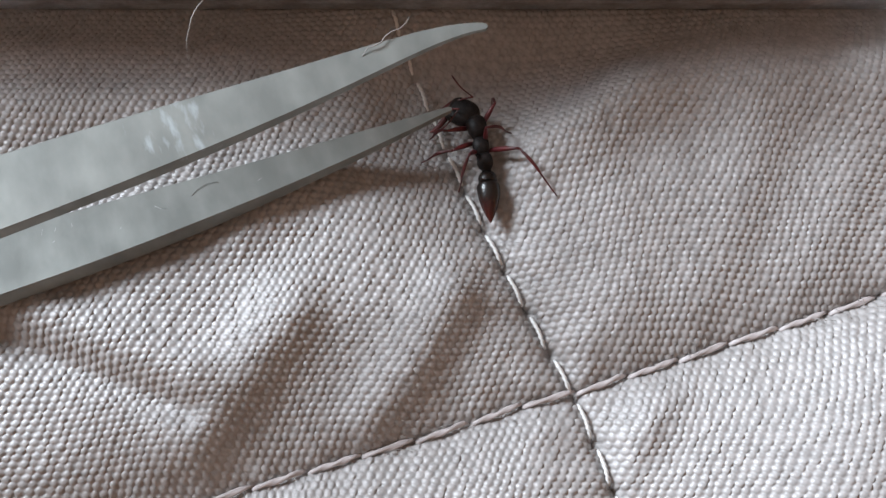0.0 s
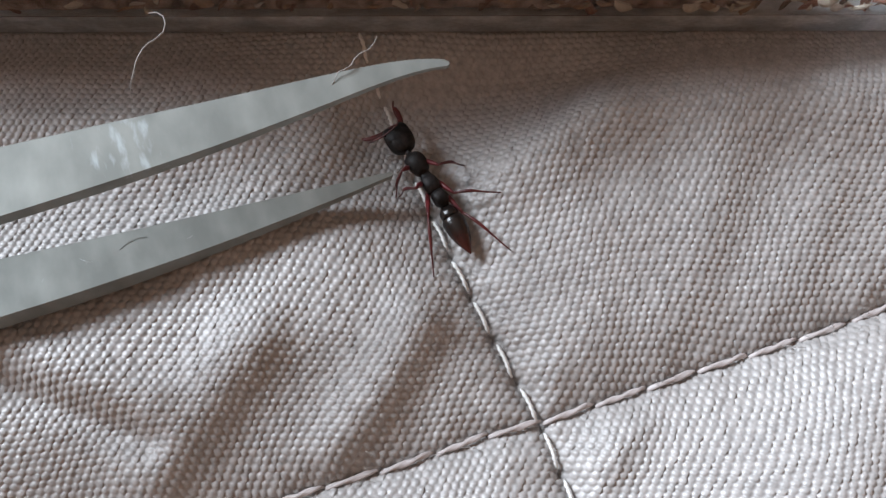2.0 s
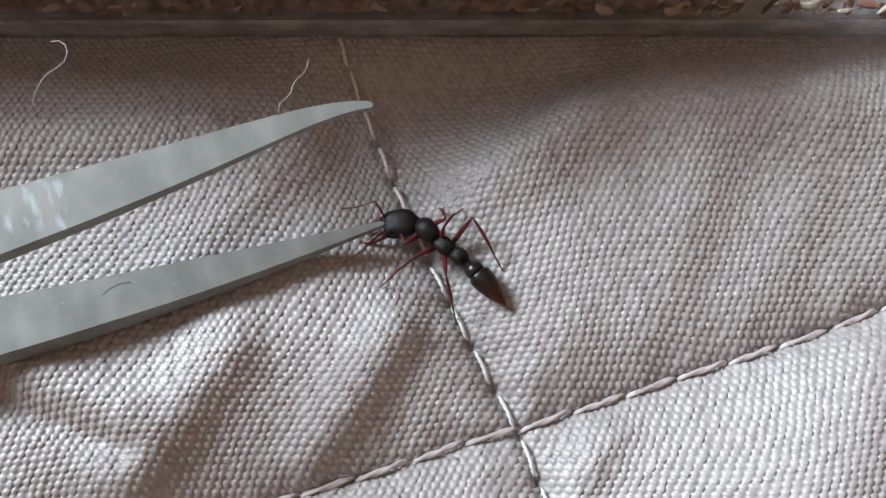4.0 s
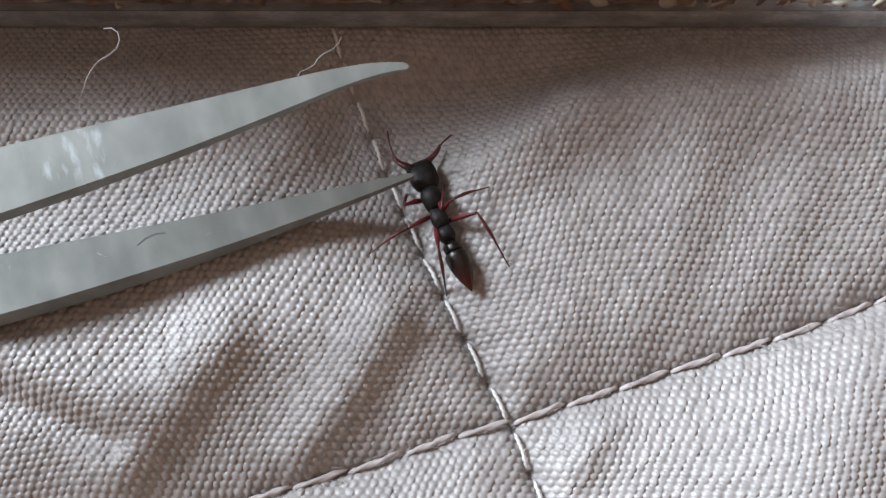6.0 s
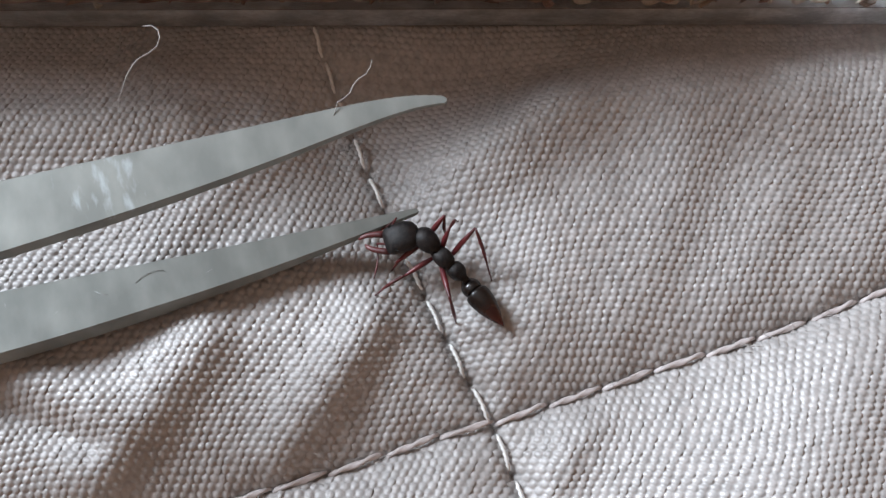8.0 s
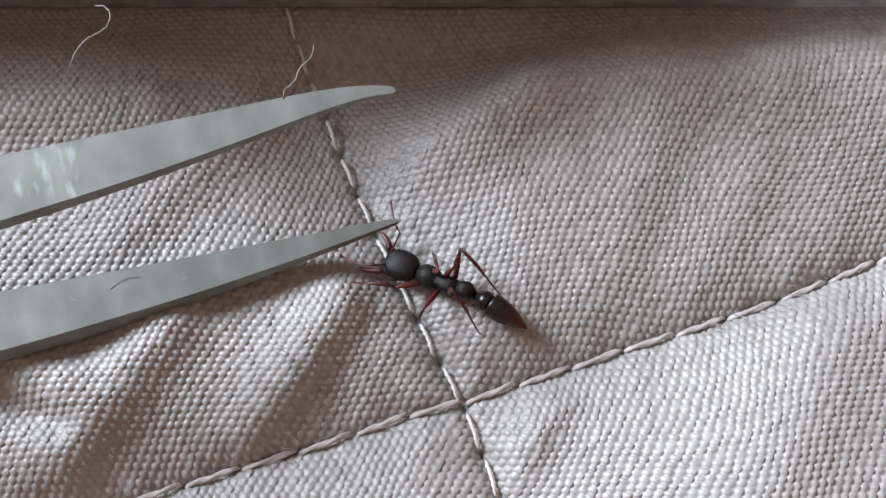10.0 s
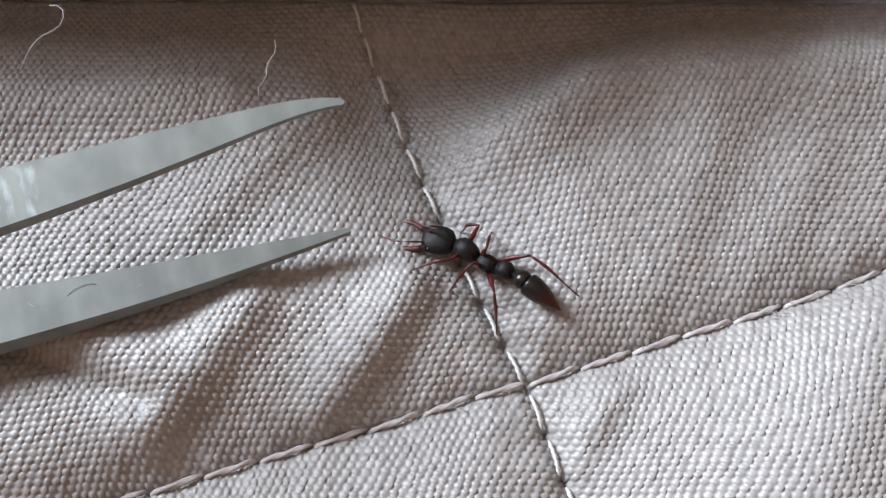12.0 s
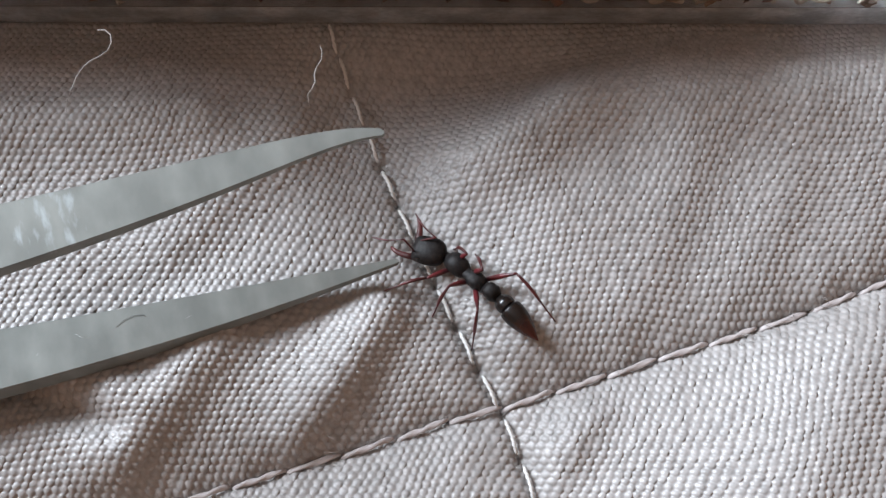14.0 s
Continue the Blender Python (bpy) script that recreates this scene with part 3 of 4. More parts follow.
LOWER = [
    (0, -9.11, 21.65, 4.2, 21.5, 1.8),
    (0.5, -5.6, 21.84, 4.2, 20.7, 1.5),
    (1, -4.29, 20.72, 4.4, 19.5, 1.2),
    (1.2, -4.98, 20.73, 4, 18.4, 1.9),
    (1.4, -10.41, 24.49, 5.5, 20.4, 1.2),
    (1.5, -12.16, 25.16, 6, 21.3, 1.2),
    (1.8, -11.46, 22.1, 4, 20.2, 1.8),
    (2, -10.99, 18.67, 3.4, 18.8, 4.4),
    (2.5, -8.72, 18.38, 3.4, 19.3, 4.2),
    (2.8, -9.75, 21.77, 4.6, 19.3, 1.2),
    (3, -10.67, 22.29, 5, 19.5, 1.2),
    (3.2, -10.87, 20.38, 4, 19.3, 2.2),
    (3.4, -13.27, 15.38, 4.2, 18.0, 2.6),
    (3.5, -13.53, 14.7, 4.2, 17.3, 2.6),
    (4, -9.88, 15.12, 3.4, 16.8, 3.8),
    (4.2, -17.32, 15.8, 4.2, 19.4, 3.0),
    (6.3, -6.61, 18.32, 3.4, 17.1, 4.0),
    (6.5, -8.05, 18.39, 3.4, 17.8, 4.1),
    (6.7, -9.3, 18.75, 4.2, 17.1, 2.0),
    (7, -5.29, 18.81, 3.4, 15.9, 3.9),
    (7.5, -2.91, 17.55, 3.4, 16.0, 3.7),
    (7.7, -5.48, 16.64, 3.4, 16.9, 3.8),
    (9.8, -4.38, 12.87, 3.4, 15.3, 3.2),
    (10, -4.73, 13.09, 3.4, 15.7, 3.3),
    (10.4, -9.94, 10.25, 4.2, 14.0, 2.2),
    (10.5, -10.6, 9.92, 4.2, 14.1, 2.2),
    (10.8, -12.5, 13.62, 4.2, 16.7, 2.5),
    (11, -12.62, 13.11, 4.2, 16.1, 2.4),
    (11.3, -11.75, 12.82, 4.2, 15.9, 2.3),
    (11.5, -8.41, 11.23, 3.4, 14.9, 3.8),
    (11.9, -12.34, 11.03, 4.2, 15.1, 2.3),
    (12, -13.17, 11.01, 4.2, 15.3, 2.4),
    (12.5, -7.91, 11.04, 3.4, 14.6, 3.7),
    (13, -9.21, 12.24, 3.4, 15.4, 3.7),
    (13.5, -7.49, 12.23, 3.4, 15.4, 3.6),
    (14, -7.69, 10.78, 3.4, 15.5, 3.7),
]

UPPER = [
    (0, -6.91, 21.63, 16.0, 22.6, 2.5),
    (0.5, -5.11, 22.19, 16.0, 22.5, 2.4),
    (1, -4.31, 21.9, 16.2, 22.1, 2.1),
    (1.2, -4.4, 22.37, 15.8, 22.5, 2.8),
    (1.4, -10.36, 24.41, 17.7, 21.2, 0.4),
    (1.5, -11.96, 25.02, 18.2, 22.8, 0.4),
    (1.8, -10.23, 22.68, 16.2, 20.1, 2.3),
    (2, -6.78, 20.99, 16.0, 17.8, 2.4),
    (2.5, -6.38, 20.95, 16.0, 20.0, 2.3),
    (2.8, -9.04, 23.58, 16.8, 21.6, 1.1),
    (3, -10.11, 23.74, 17.2, 21.7, 0.4),
    (3.2, -9.63, 22.49, 16.2, 22.9, 2.2),
    (3.4, -12.33, 17.91, 16.4, 20.1, 2.2),
    (3.5, -13.12, 17.43, 16.4, 21.5, 2.3),
    (4, -9.85, 18.42, 16.0, 21.1, 3),
    (4.2, -15.89, 18.43, 16.4, 25.0, 2.9),
    (6.3, -6.62, 20.48, 16.0, 18.6, 2.6),
    (6.5, -7.52, 21.25, 16.0, 19.8, 2.8),
    (6.7, -8.78, 21.27, 16.4, 20.4, 2.1),
    (7, -3.95, 20.86, 16.0, 17.6, 2.5),
    (7.5, -2.22, 20.14, 16.0, 17.6, 2.4),
    (7.7, -3.43, 19.14, 16.0, 17.8, 2.5),
    (9.8, -3.73, 16.32, 16.0, 15.3, 2.8),
    (10, -4.44, 16.94, 16.0, 17.1, 2.9),
    (10.4, -8.86, 14.34, 16.4, 15.6, 2.6),
    (10.5, -9.28, 13.74, 16.4, 15.6, 2.7),
    (10.8, -11.46, 16.99, 16.4, 18.0, 2.6),
    (11, -11.64, 16.58, 16.4, 17.0, 2.5),
    (11.3, -11.08, 16.45, 16.4, 18.1, 2.2),
    (11.5, -9.21, 15.39, 16.0, 18.3, 2.7),
    (11.9, -11.35, 15.02, 16.4, 18.4, 2.2),
    (12, -12.41, 15.3, 16.4, 19.1, 2.3),
    (12.5, -7.75, 15.11, 16.0, 17.6, 2.8),
    (13, -9.2, 16.63, 16.0, 19.7, 3),
    (13.5, -8.61, 16.67, 16.0, 19.5, 3),
    (14, -8.07, 15.24, 16.0, 18.4, 2.9),
]
# time, lower end and turn of the two lint fibres that drift about the upper arm
LONG_FIBRE = [
    (0, -26.06, 20.2, 16.6, 3),
    (0.5, -24.57, 18.15, 16.6, 3),
    (1, -24.0, 20.28, 16.6, 3),
    (1.2, -24.15, 20.5, 16.6, 3),
    (1.4, -30.47, 23.69, 16.6, 3),
    (1.5, -32.26, 24.64, 16.6, 3),
    (1.8, -30.1, 20.98, 16.6, 3),
    (2, -26.63, 19.19, 16.6, 3),
    (2.5, -25.92, 17.17, 16.6, 3),
    (2.8, -28.64, 19.6, 16.6, 3),
    (3, -29.62, 19.61, 16.6, 3),
    (3.2, -29.6, 20.06, 16.6, 3),
    (3.4, -32.52, 17.92, 16.6, 3),
    (3.5, -33.62, 18.55, 16.6, 3),
    (4, -30.77, 17.41, 16.6, 3),
    (4.2, -36.86, 17.48, 16.6, 3),
    (6.3, -26.57, 17.62, 16.6, 0),
    (6.5, -27.64, 18.21, 16.6, 0),
    (6.7, -28.72, 19.26, 16.6, 0),
    (7, -23.58, 19.86, 16.6, 0),
    (7.5, -21.9, 18.78, 16.6, 0),
    (7.7, -23.03, 18.33, 16.6, 0),
    (9.8, -23.81, 18.2, 16.6, -4),
    (10, -24.27, 17.47, 16.6, -4),
    (10.4, -28.16, 15.9, 16.6, -4),
    (10.5, -28.47, 15.5, 16.6, -4),
    (10.8, -31.27, 19.42, 16.6, -4),
    (11, -31.58, 19.44, 16.6, -4),
    (11.3, -31.01, 18.38, 16.6, -4),
    (11.5, -28.96, 16.49, 16.6, -4),
    (11.9, -31.74, 16.65, 16.6, -4),
    (12, -33.0, 17.01, 16.6, -4),
    (12.5, -27.67, 15.8, 16.6, -4),
    (13, -28.97, 16.26, 16.6, -4),
    (13.5, -28.02, 16.84, 16.6, -4),
    (14, -27.86, 17.11, 16.6, -4),
]
SHORT_FIBRE = [
    (0, -14.57, 19.67, 16.6, 35),
    (0.5, -12.79, 20.1, 16.6, 54),
    (1, -12.09, 20.26, 16.6, 33),
    (1.2, -12.04, 20.65, 16.6, 35),
    (1.4, -17.97, 24.02, 16.6, 36),
    (1.5, -19.6, 25.06, 16.6, 37),
    (1.8, -17.34, 21.65, 16.6, 40),
    (2, -13.75, 20.03, 16.6, 41),
    (2.5, -13.51, 19.33, 16.6, 39),
    (2.8, -16.34, 22.33, 16.6, 38),
    (3, -17.51, 22.69, 16.6, 38),
    (3.2, -16.62, 21.12, 16.6, 42),
    (3.4, -18.85, 17.02, 16.6, 45),
    (3.5, -19.47, 16.68, 16.6, 47),
    (4, -15.51, 18.19, 16.6, 57),
    (4.2, -21.79, 18.77, 16.6, 59),
    (6.3, -13.22, 19.4, 16.6, 38),
    (6.5, -13.35, 19.36, 16.6, 50),
    (6.7, -14.98, 20.01, 16.6, 51),
    (7, -10.73, 20.01, 16.6, 52),
    (7.5, -9.25, 19.47, 16.6, 49),
    (7.7, -10.02, 18.69, 16.6, 48),
    (9.8, -9.86, 15.98, 16.6, 67),
    (10, -11.07, 16.66, 16.6, 56),
    (10.4, -15.0, 14.47, 16.6, 61),
    (10.5, -15.3, 13.93, 16.6, 62),
    (10.8, -17.42, 17.32, 16.6, 66),
    (11, -17.47, 17.0, 16.6, 68),
    (11.3, -16.96, 16.36, 16.6, 69),
    (11.5, -15.06, 14.76, 16.6, 69),
    (11.9, -16.84, 15.62, 16.6, 71),
    (12, -17.82, 16.16, 16.6, 71),
    (12.5, -12.57, 17.05, 16.6, 74),
    (13, -14.12, 16.79, 16.6, 72),
    (13.5, -13.37, 16.68, 16.6, 67),
    (14, -12.86, 17.54, 16.6, 74),
]



# ---- ant ----
def make_ant():
    thing = tagged(new("ant"), "black ant with red-brown legs and a pointed red-tipped gaster", "ant")
    p = {}
    bm = bmesh.new()
    spindle(bm, curve_profile([(-1.32, 0.10, 0.8, 0.0), (-1.25, 0.48, 0.75, 0.0), (-0.98, 0.86, 0.7, 0.0), (-0.5, 1.06, 0.7, 0.02),
                               (0.1, 1.1, 0.68, 0.02), (0.7, 1.06, 0.6, 0.0), (1.08, 0.95, 0.5, -0.05), (1.27, 0.76, 0.36, -0.12), (1.34, 0.3, 0.25, -0.15)]), 28, square=2.7)
    p["head"] = part("head", bm, CUTICLE, thing, "matt black broad head")
    for s in (1, -1):
        bm = bmesh.new()
        bmesh.ops.create_uvsphere(bm, u_segments=14, v_segments=10, radius=0.17 * MM, matrix=Matrix.LocRotScale((0.6 * MM, s * 0.89 * MM, 0.36 * MM), None, (1.2, 0.7, 1)))
        part("eye", bm, EYE, p["head"], "small glossy eye")
    for s, key in ((1, "jaw_l"), (-1, "jaw_r")):
        bm = bmesh.new()
        pts = [(0, 0, 0), (0.45, s * 0.06, 0), (0.95, s * 0.06, 0.02), (1.4, s * 0.0, 0.02), (1.75, -s * 0.12, 0), (1.95, -s * 0.28, 0)]
        tube(bm, [tuple(c * MM for c in q) for q in pts], [r * MM for r in (0.27, 0.25, 0.22, 0.19, 0.15, 0.05)], 10, 0.6)
        p[key] = part("mandible", bm, SHANK, p["head"], "long dark red jaw")
    bm = bmesh.new()
    spindle(bm, curve_profile([(-1.4, 0.2, 0.8, -0.1), (-1.12, 0.34, 0.85, -0.05), (-0.92, 0.58, 0.9, 0.02), (-0.5, 0.76, 0.9, 0.08), (0.0, 0.82, 0.9, 0.1), (0.5, 0.75, 0.85, 0.04),
                               (0.82, 0.52, 0.8, -0.06), (1.02, 0.28, 0.8, -0.12), (1.4, 0.22, 0.8, -0.1)]))
    p["pronotum"] = part("pronotum", bm, CUTICLE, thing, "rounded black front of the thorax")
    bm = bmesh.new()
    spindle(bm, curve_profile([(-1.25, 0.3, 0.9, -0.25), (-1.0, 0.43, 0.95, -0.15), (-0.8, 0.56, 0.95, -0.05), (-0.35, 0.66, 0.95, 0.02), (0.15, 0.62, 0.9, 0.03), (0.5, 0.48, 0.85, 0.02), (0.8, 0.43, 0.8, 0.0), (1.3, 0.34, 0.8, -0.05)]), square=2.8)
    p["trunk"] = part("propodeum", bm, CUTICLE, thing, "black rear of the thorax")
    bm = bmesh.new()
    spindle(bm, curve_profile([(-1.15, 0.26, 0.8, -0.3), (-0.85, 0.3, 0.8, -0.22), (-0.65, 0.46, 1.0, -0.05), (-0.35, 0.62, 1.0, 0.06), (0.15, 0.6, 1.0, 0.08), (0.5, 0.44, 1.0, -0.03), (0.68, 0.34, 0.8, -0.2), (1.1, 0.3, 0.8, -0.2)]), square=2.9)
    p["petiole"] = part("petiole", bm, CUTICLE, thing, "rounded black waist node")
    bm = bmesh.new()
    spindle(bm, curve_profile([(-2.35, 0.03, 0.9, -0.25), (-2.0, 0.22, 0.9, -0.2), (-1.3, 0.55, 0.9, -0.1), (-0.5, 0.8, 0.9, 0.0), (0.2, 0.9, 0.9, 0.05), (0.72, 0.86, 0.9, 0.05),
                               (0.85, 0.6, 0.9, 0.02), (1.0, 0.72, 0.92, 0.04), (1.45, 0.72, 0.92, 0.0), (1.85, 0.48, 0.9, -0.05), (2.2, 0.2, 0.9, -0.1)]), 28)
    p["gaster"] = part("gaster", bm, GASTER, thing, "shiny dark gaster with a pointed red tip")
    for key, femur, shin in (("FL", 2.1, 3.3), ("FR", 2.1, 3.3), ("ML", 2.4, 3.6), ("MR", 2.4, 3.6), ("HL", 3.1, 4.7), ("HR", 3.1, 4.7)):
        bm = bmesh.new()
        s = np.linspace(0, 1, 12)
        tube(bm, [(femur * MM * k, 0, 0.1 * math.sin(math.pi * k) * MM) for k in s], [MM * (0.1 + 0.11 * math.sin(math.pi * min(1, 0.15 + 0.85 * k)) ** 1.2) for k in s], 10)
        leg = part("leg", bm, REDLEG, thing, "red-brown thigh")
        bm = bmesh.new()
        s = np.linspace(0, 1, 16)
        tube(bm, [(shin * MM * k, 0, (0.34 * math.sin(math.pi * k) + 0.14 * math.sin(2 * math.pi * k)) * MM) for k in s],
             [MM * (0.085 + 0.05 * math.sin(math.pi * min(1, 1.8 * k)) if k < 0.55 else 0.075 - 0.05 * (k - 0.55)) for k in s], 8)
        p["leg_" + key] = (leg, part("shank", bm, SHANK, leg, "thin red-brown shank and foot"), femur, shin)
    for key in "LR":
        bm = bmesh.new()
        s = np.linspace(0, 1, 8)
        tube(bm, [(1.7 * MM * k, 0, 0.08 * math.sin(math.pi * k) * MM) for k in s], [MM * (0.065 + 0.015 * k) for k in s], 8)
        scape = part("antenna", bm, SHANK, thing, "thin dark feeler")
        bm = bmesh.new()
        s = np.linspace(0, 1, 14)
        tube(bm, [(2.7 * MM * k, 0.16 * math.sin(math.pi * k) * MM, 0) for k in s], [MM * (0.05 + 0.024 * k + (0.007 if i % 2 else 0)) * (0.6 if k > 0.97 else 1) for i, k in enumerate(s)], 8)
        p["antenna_" + key] = (scape, part("feeler_tip", bm, SHANK, scape), 1.7, 2.7)
    return thing, p


ant, P = make_ant()

# time, x, y (mm) and heading of each body part
HEAD = [
    (0, -8.2, 22.33, 152),
    (0.5, -7.47, 19.4, 107),
    (1, -6.97, 19.41, 106),
    (1.5, -7.6, 19.34, 108),
    (1.9, -7.6, 19.34, 108),
    (2, -10.58, 22.22, 119),
    (2.1, -7.73, 19.45, 133.7),
    (2.3, -6.51, 18.26, 140),
    (2.5, -6.51, 18.26, 140),
    (3, -7.68, 16.56, 165),
    (3.5, -8.33, 16.46, 179),
    (4, -8.76, 15.57, -174),
    (6.5, -5.63, 19.73, 97),
    (7, -4.15, 19.95, 92),
    (7.5, -6.29, 16.59, -177),
    (10, -4.5, 10.09, 159),
    (10.5, -5.44, 11.6, 150),
    (11, -6.27, 11.65, 163),
    (11.5, -7.16, 10.57, -175),
    (12, -6.69, 11, 171),
    (12.5, -5.42, 12.07, 143),
    (13, -5.82, 12.17, 152),
    (13.5, -6.39, 12.08, 158.5),
    (14, -5.46, 11.99, 165),
]
PRONOTUM = [
    (0, -7.18, 21.08, 105),
    (0.5, -6.7, 17.06, 110),
    (1, -6.46, 17.13, 97),
    (1.5, -6.73, 16.92, 112),
    (1.9, -6.73, 16.92, 112),
    (2, -9.23, 20.06, 125),
    (2.1, -6.34, 17.34, 109.6),
    (2.3, -5.1, 16.17, 103),
    (2.5, -5.1, 16.17, 103),
    (3, -6.08, 15.51, 129),
    (3.5, -6.33, 15.6, 130),
    (4, -6.76, 15.01, 132),
    (6.5, -5.41, 17.74, 96),
    (7, -4.11, 18.2, 90),
    (7.5, -4.77, 15.87, 117),
    (10, -2.54, 9.17, 149),
    (10.5, -3.47, 10.11, 133),
    (11, -4.28, 10.67, 142),
    (11.5, -5.06, 10.12, 145),
    (12, -4.68, 10.21, 142),
    (12.5, -3.52, 10.44, 134),
    (13, -3.82, 10.78, 137),
    (13.5, -4.37, 10.83, 136),
    (14, -3.41, 10.88, 135),
]
TRUNK = [
    (0, -6.86, 19.6, 99),
    (0.5, -6.19, 15.5, 106),
    (1, -6.13, 15.33, 104),
    (1.5, -6.06, 15.22, 112),
    (1.9, -6.06, 15.22, 112),
    (2, -8.22, 18.52, 120),
    (2.1, -5.62, 15.59, 115.8),
    (2.3, -4.51, 14.34, 114),
    (2.5, -4.51, 14.34, 114),
    (3, -4.91, 14.19, 135),
    (3.5, -5.06, 14.21, 136),
    (4, -5.55, 13.87, 143),
    (6.5, -5.19, 16.23, 101),
    (7, -4.07, 16.79, 94),
    (7.5, -4.09, 14.48, 115),
    (10, -1.26, 8.47, 155),
    (10.5, -2.2, 9.06, 152),
    (11, -2.93, 9.69, 147),
    (11.5, -3.57, 9.27, 157),
    (12, -3.19, 9.25, 153),
    (12.5, -2.28, 9.37, 147),
    (13, -2.51, 9.62, 141),
    (13.5, -3.05, 9.63, 140.5),
    (14, -2.1, 9.65, 140),
]
PETIOLE = [
    (0, -6.57, 18.2, 104),
    (0.5, -5.85, 14.39, 108),
    (1, -5.69, 13.95, 114),
    (1.5, -5.47, 13.89, 118),
    (1.9, -5.47, 13.89, 118),
    (2, -7.46, 17.29, 124),
    (2.1, -5, 14.3, 115.6),
    (2.3, -3.95, 13.02, 112),
    (2.5, -3.95, 13.02, 112),
    (3, -3.96, 13.06, 125),
    (3.5, -4.07, 13.09, 126),
    (4, -4.39, 12.97, 141),
    (6.5, -4.9, 14.8, 103),
    (7, -3.97, 15.41, 95),
    (7.5, -3.44, 13.25, 120),
    (10, -0.01, 7.94, 158),
    (10.5, -1.02, 8.41, 150),
    (11, -1.75, 8.97, 150),
    (11.5, -2.15, 8.66, 157),
    (12, -1.79, 8.58, 156),
    (12.5, -1.1, 8.64, 149),
    (13, -1.33, 8.74, 146),
    (13.5, -1.88, 8.7, 143),
    (14, -0.92, 8.66, 140),
]
ABDOMEN = [
    (0, -6.26, 15.5, 93),
    (0.5, -5.54, 12.09, 94),
    (1, -5.12, 11.39, 100),
    (1.5, -4.77, 11.46, 103),
    (1.9, -4.77, 11.46, 103),
    (2, -6.14, 14.88, 117),
    (2.1, -4.05, 11.56, 107.2),
    (2.3, -3.16, 10.13, 103),
    (2.5, -3.16, 10.13, 103),
    (3, -2.61, 10.62, 117),
    (3.5, -2.55, 10.72, 122),
    (4, -2.41, 10.85, 130),
    (6.5, -4.35, 12.48, 103),
    (7, -3.81, 13, 93),
    (7.5, -2.3, 10.59, 111),
    (10, 2.5, 6.42, 145),
    (10.5, 1.33, 6.62, 140),
    (11, 0.46, 7.02, 135),
    (11.5, 0.35, 7.2, 147),
    (12, 0.48, 6.92, 140),
    (12.5, 0.98, 6.61, 131),
    (13, 0.92, 6.83, 137),
    (13.5, 0.19, 6.76, 134),
    (14, 0.95, 6.69, 131),
]
# time, opening of the two jaws in degrees
JAWS = [
    (0, 80, 65),
    (0.5, -24, -15),
    (1, 44, -29),
    (1.5, 67, -13),
    (1.9, 67, -13),
    (2, 80, -17),
    (2.1, 24.7, -38.7),
    (2.3, 1, -48),
    (2.5, 1, -48),
    (3, 18, -64),
    (3.5, 23, 59),
    (4, 15, 20),
    (6.5, 45, -72),
    (7, 60, -80),
    (7.5, -32, -15),
    (10, 20, -50),
    (10.5, 28, -54),
    (11, 6, -14),
    (11.5, 28, 18),
    (12, 10, -25),
    (12.5, 35, -25),
    (13, 26, -6),
    (13.5, 10.5, -43),
    (14, -5, -80),
]
# time, knee x, y and foot x, y of each leg (mm)
LEG_FL = [
    (0, -9.54, 20.46, -10.9, 21.02),
    (0.5, -8.7, 16.9, -9.96, 19.72),
    (1, -8.44, 16.99, -9.16, 19.39),
    (1.5, -8.15, 16.38, -8.67, 18.84),
    (1.9, -8.15, 16.38, -8.67, 18.84),
    (2, -10.44, 18.58, -10.89, 17.91),
    (2.1, -8.17, 16.44, -10.22, 18.03),
    (2.3, -7.19, 15.52, -9.93, 18.08),
    (2.5, -7.19, 15.52, -9.93, 18.08),
    (3, -7.7, 14.3, -8.36, 16.72),
    (3.5, -7.74, 14.44, -8.78, 15.97),
    (4, -7.77, 13.8, -8.97, 15.32),
    (6.5, -6.56, 16.81, -6.93, 19.1),
    (7, -5.5, 17.72, -5.87, 19.45),
    (7.5, -6.79, 15.04, -6.82, 15.05),
    (10, -4.88, 7.99, -8.82, 8.78),
    (10.5, -5.04, 8.84, -8.59, 8.74),
    (11, -5.85, 9.45, -8.4, 8.74),
    (11.5, -6.28, 8.9, -8.62, 8.61),
    (12, -6.09, 9.12, -8.63, 8.61),
    (12.5, -5.8, 9.38, -8.76, 8.65),
    (13, -6.02, 9.52, -8.8, 8.89),
    (13.5, -6.47, 9.59, -9.18, 8.87),
    (14, -5.42, 9.65, -8.8, 8.84),
]
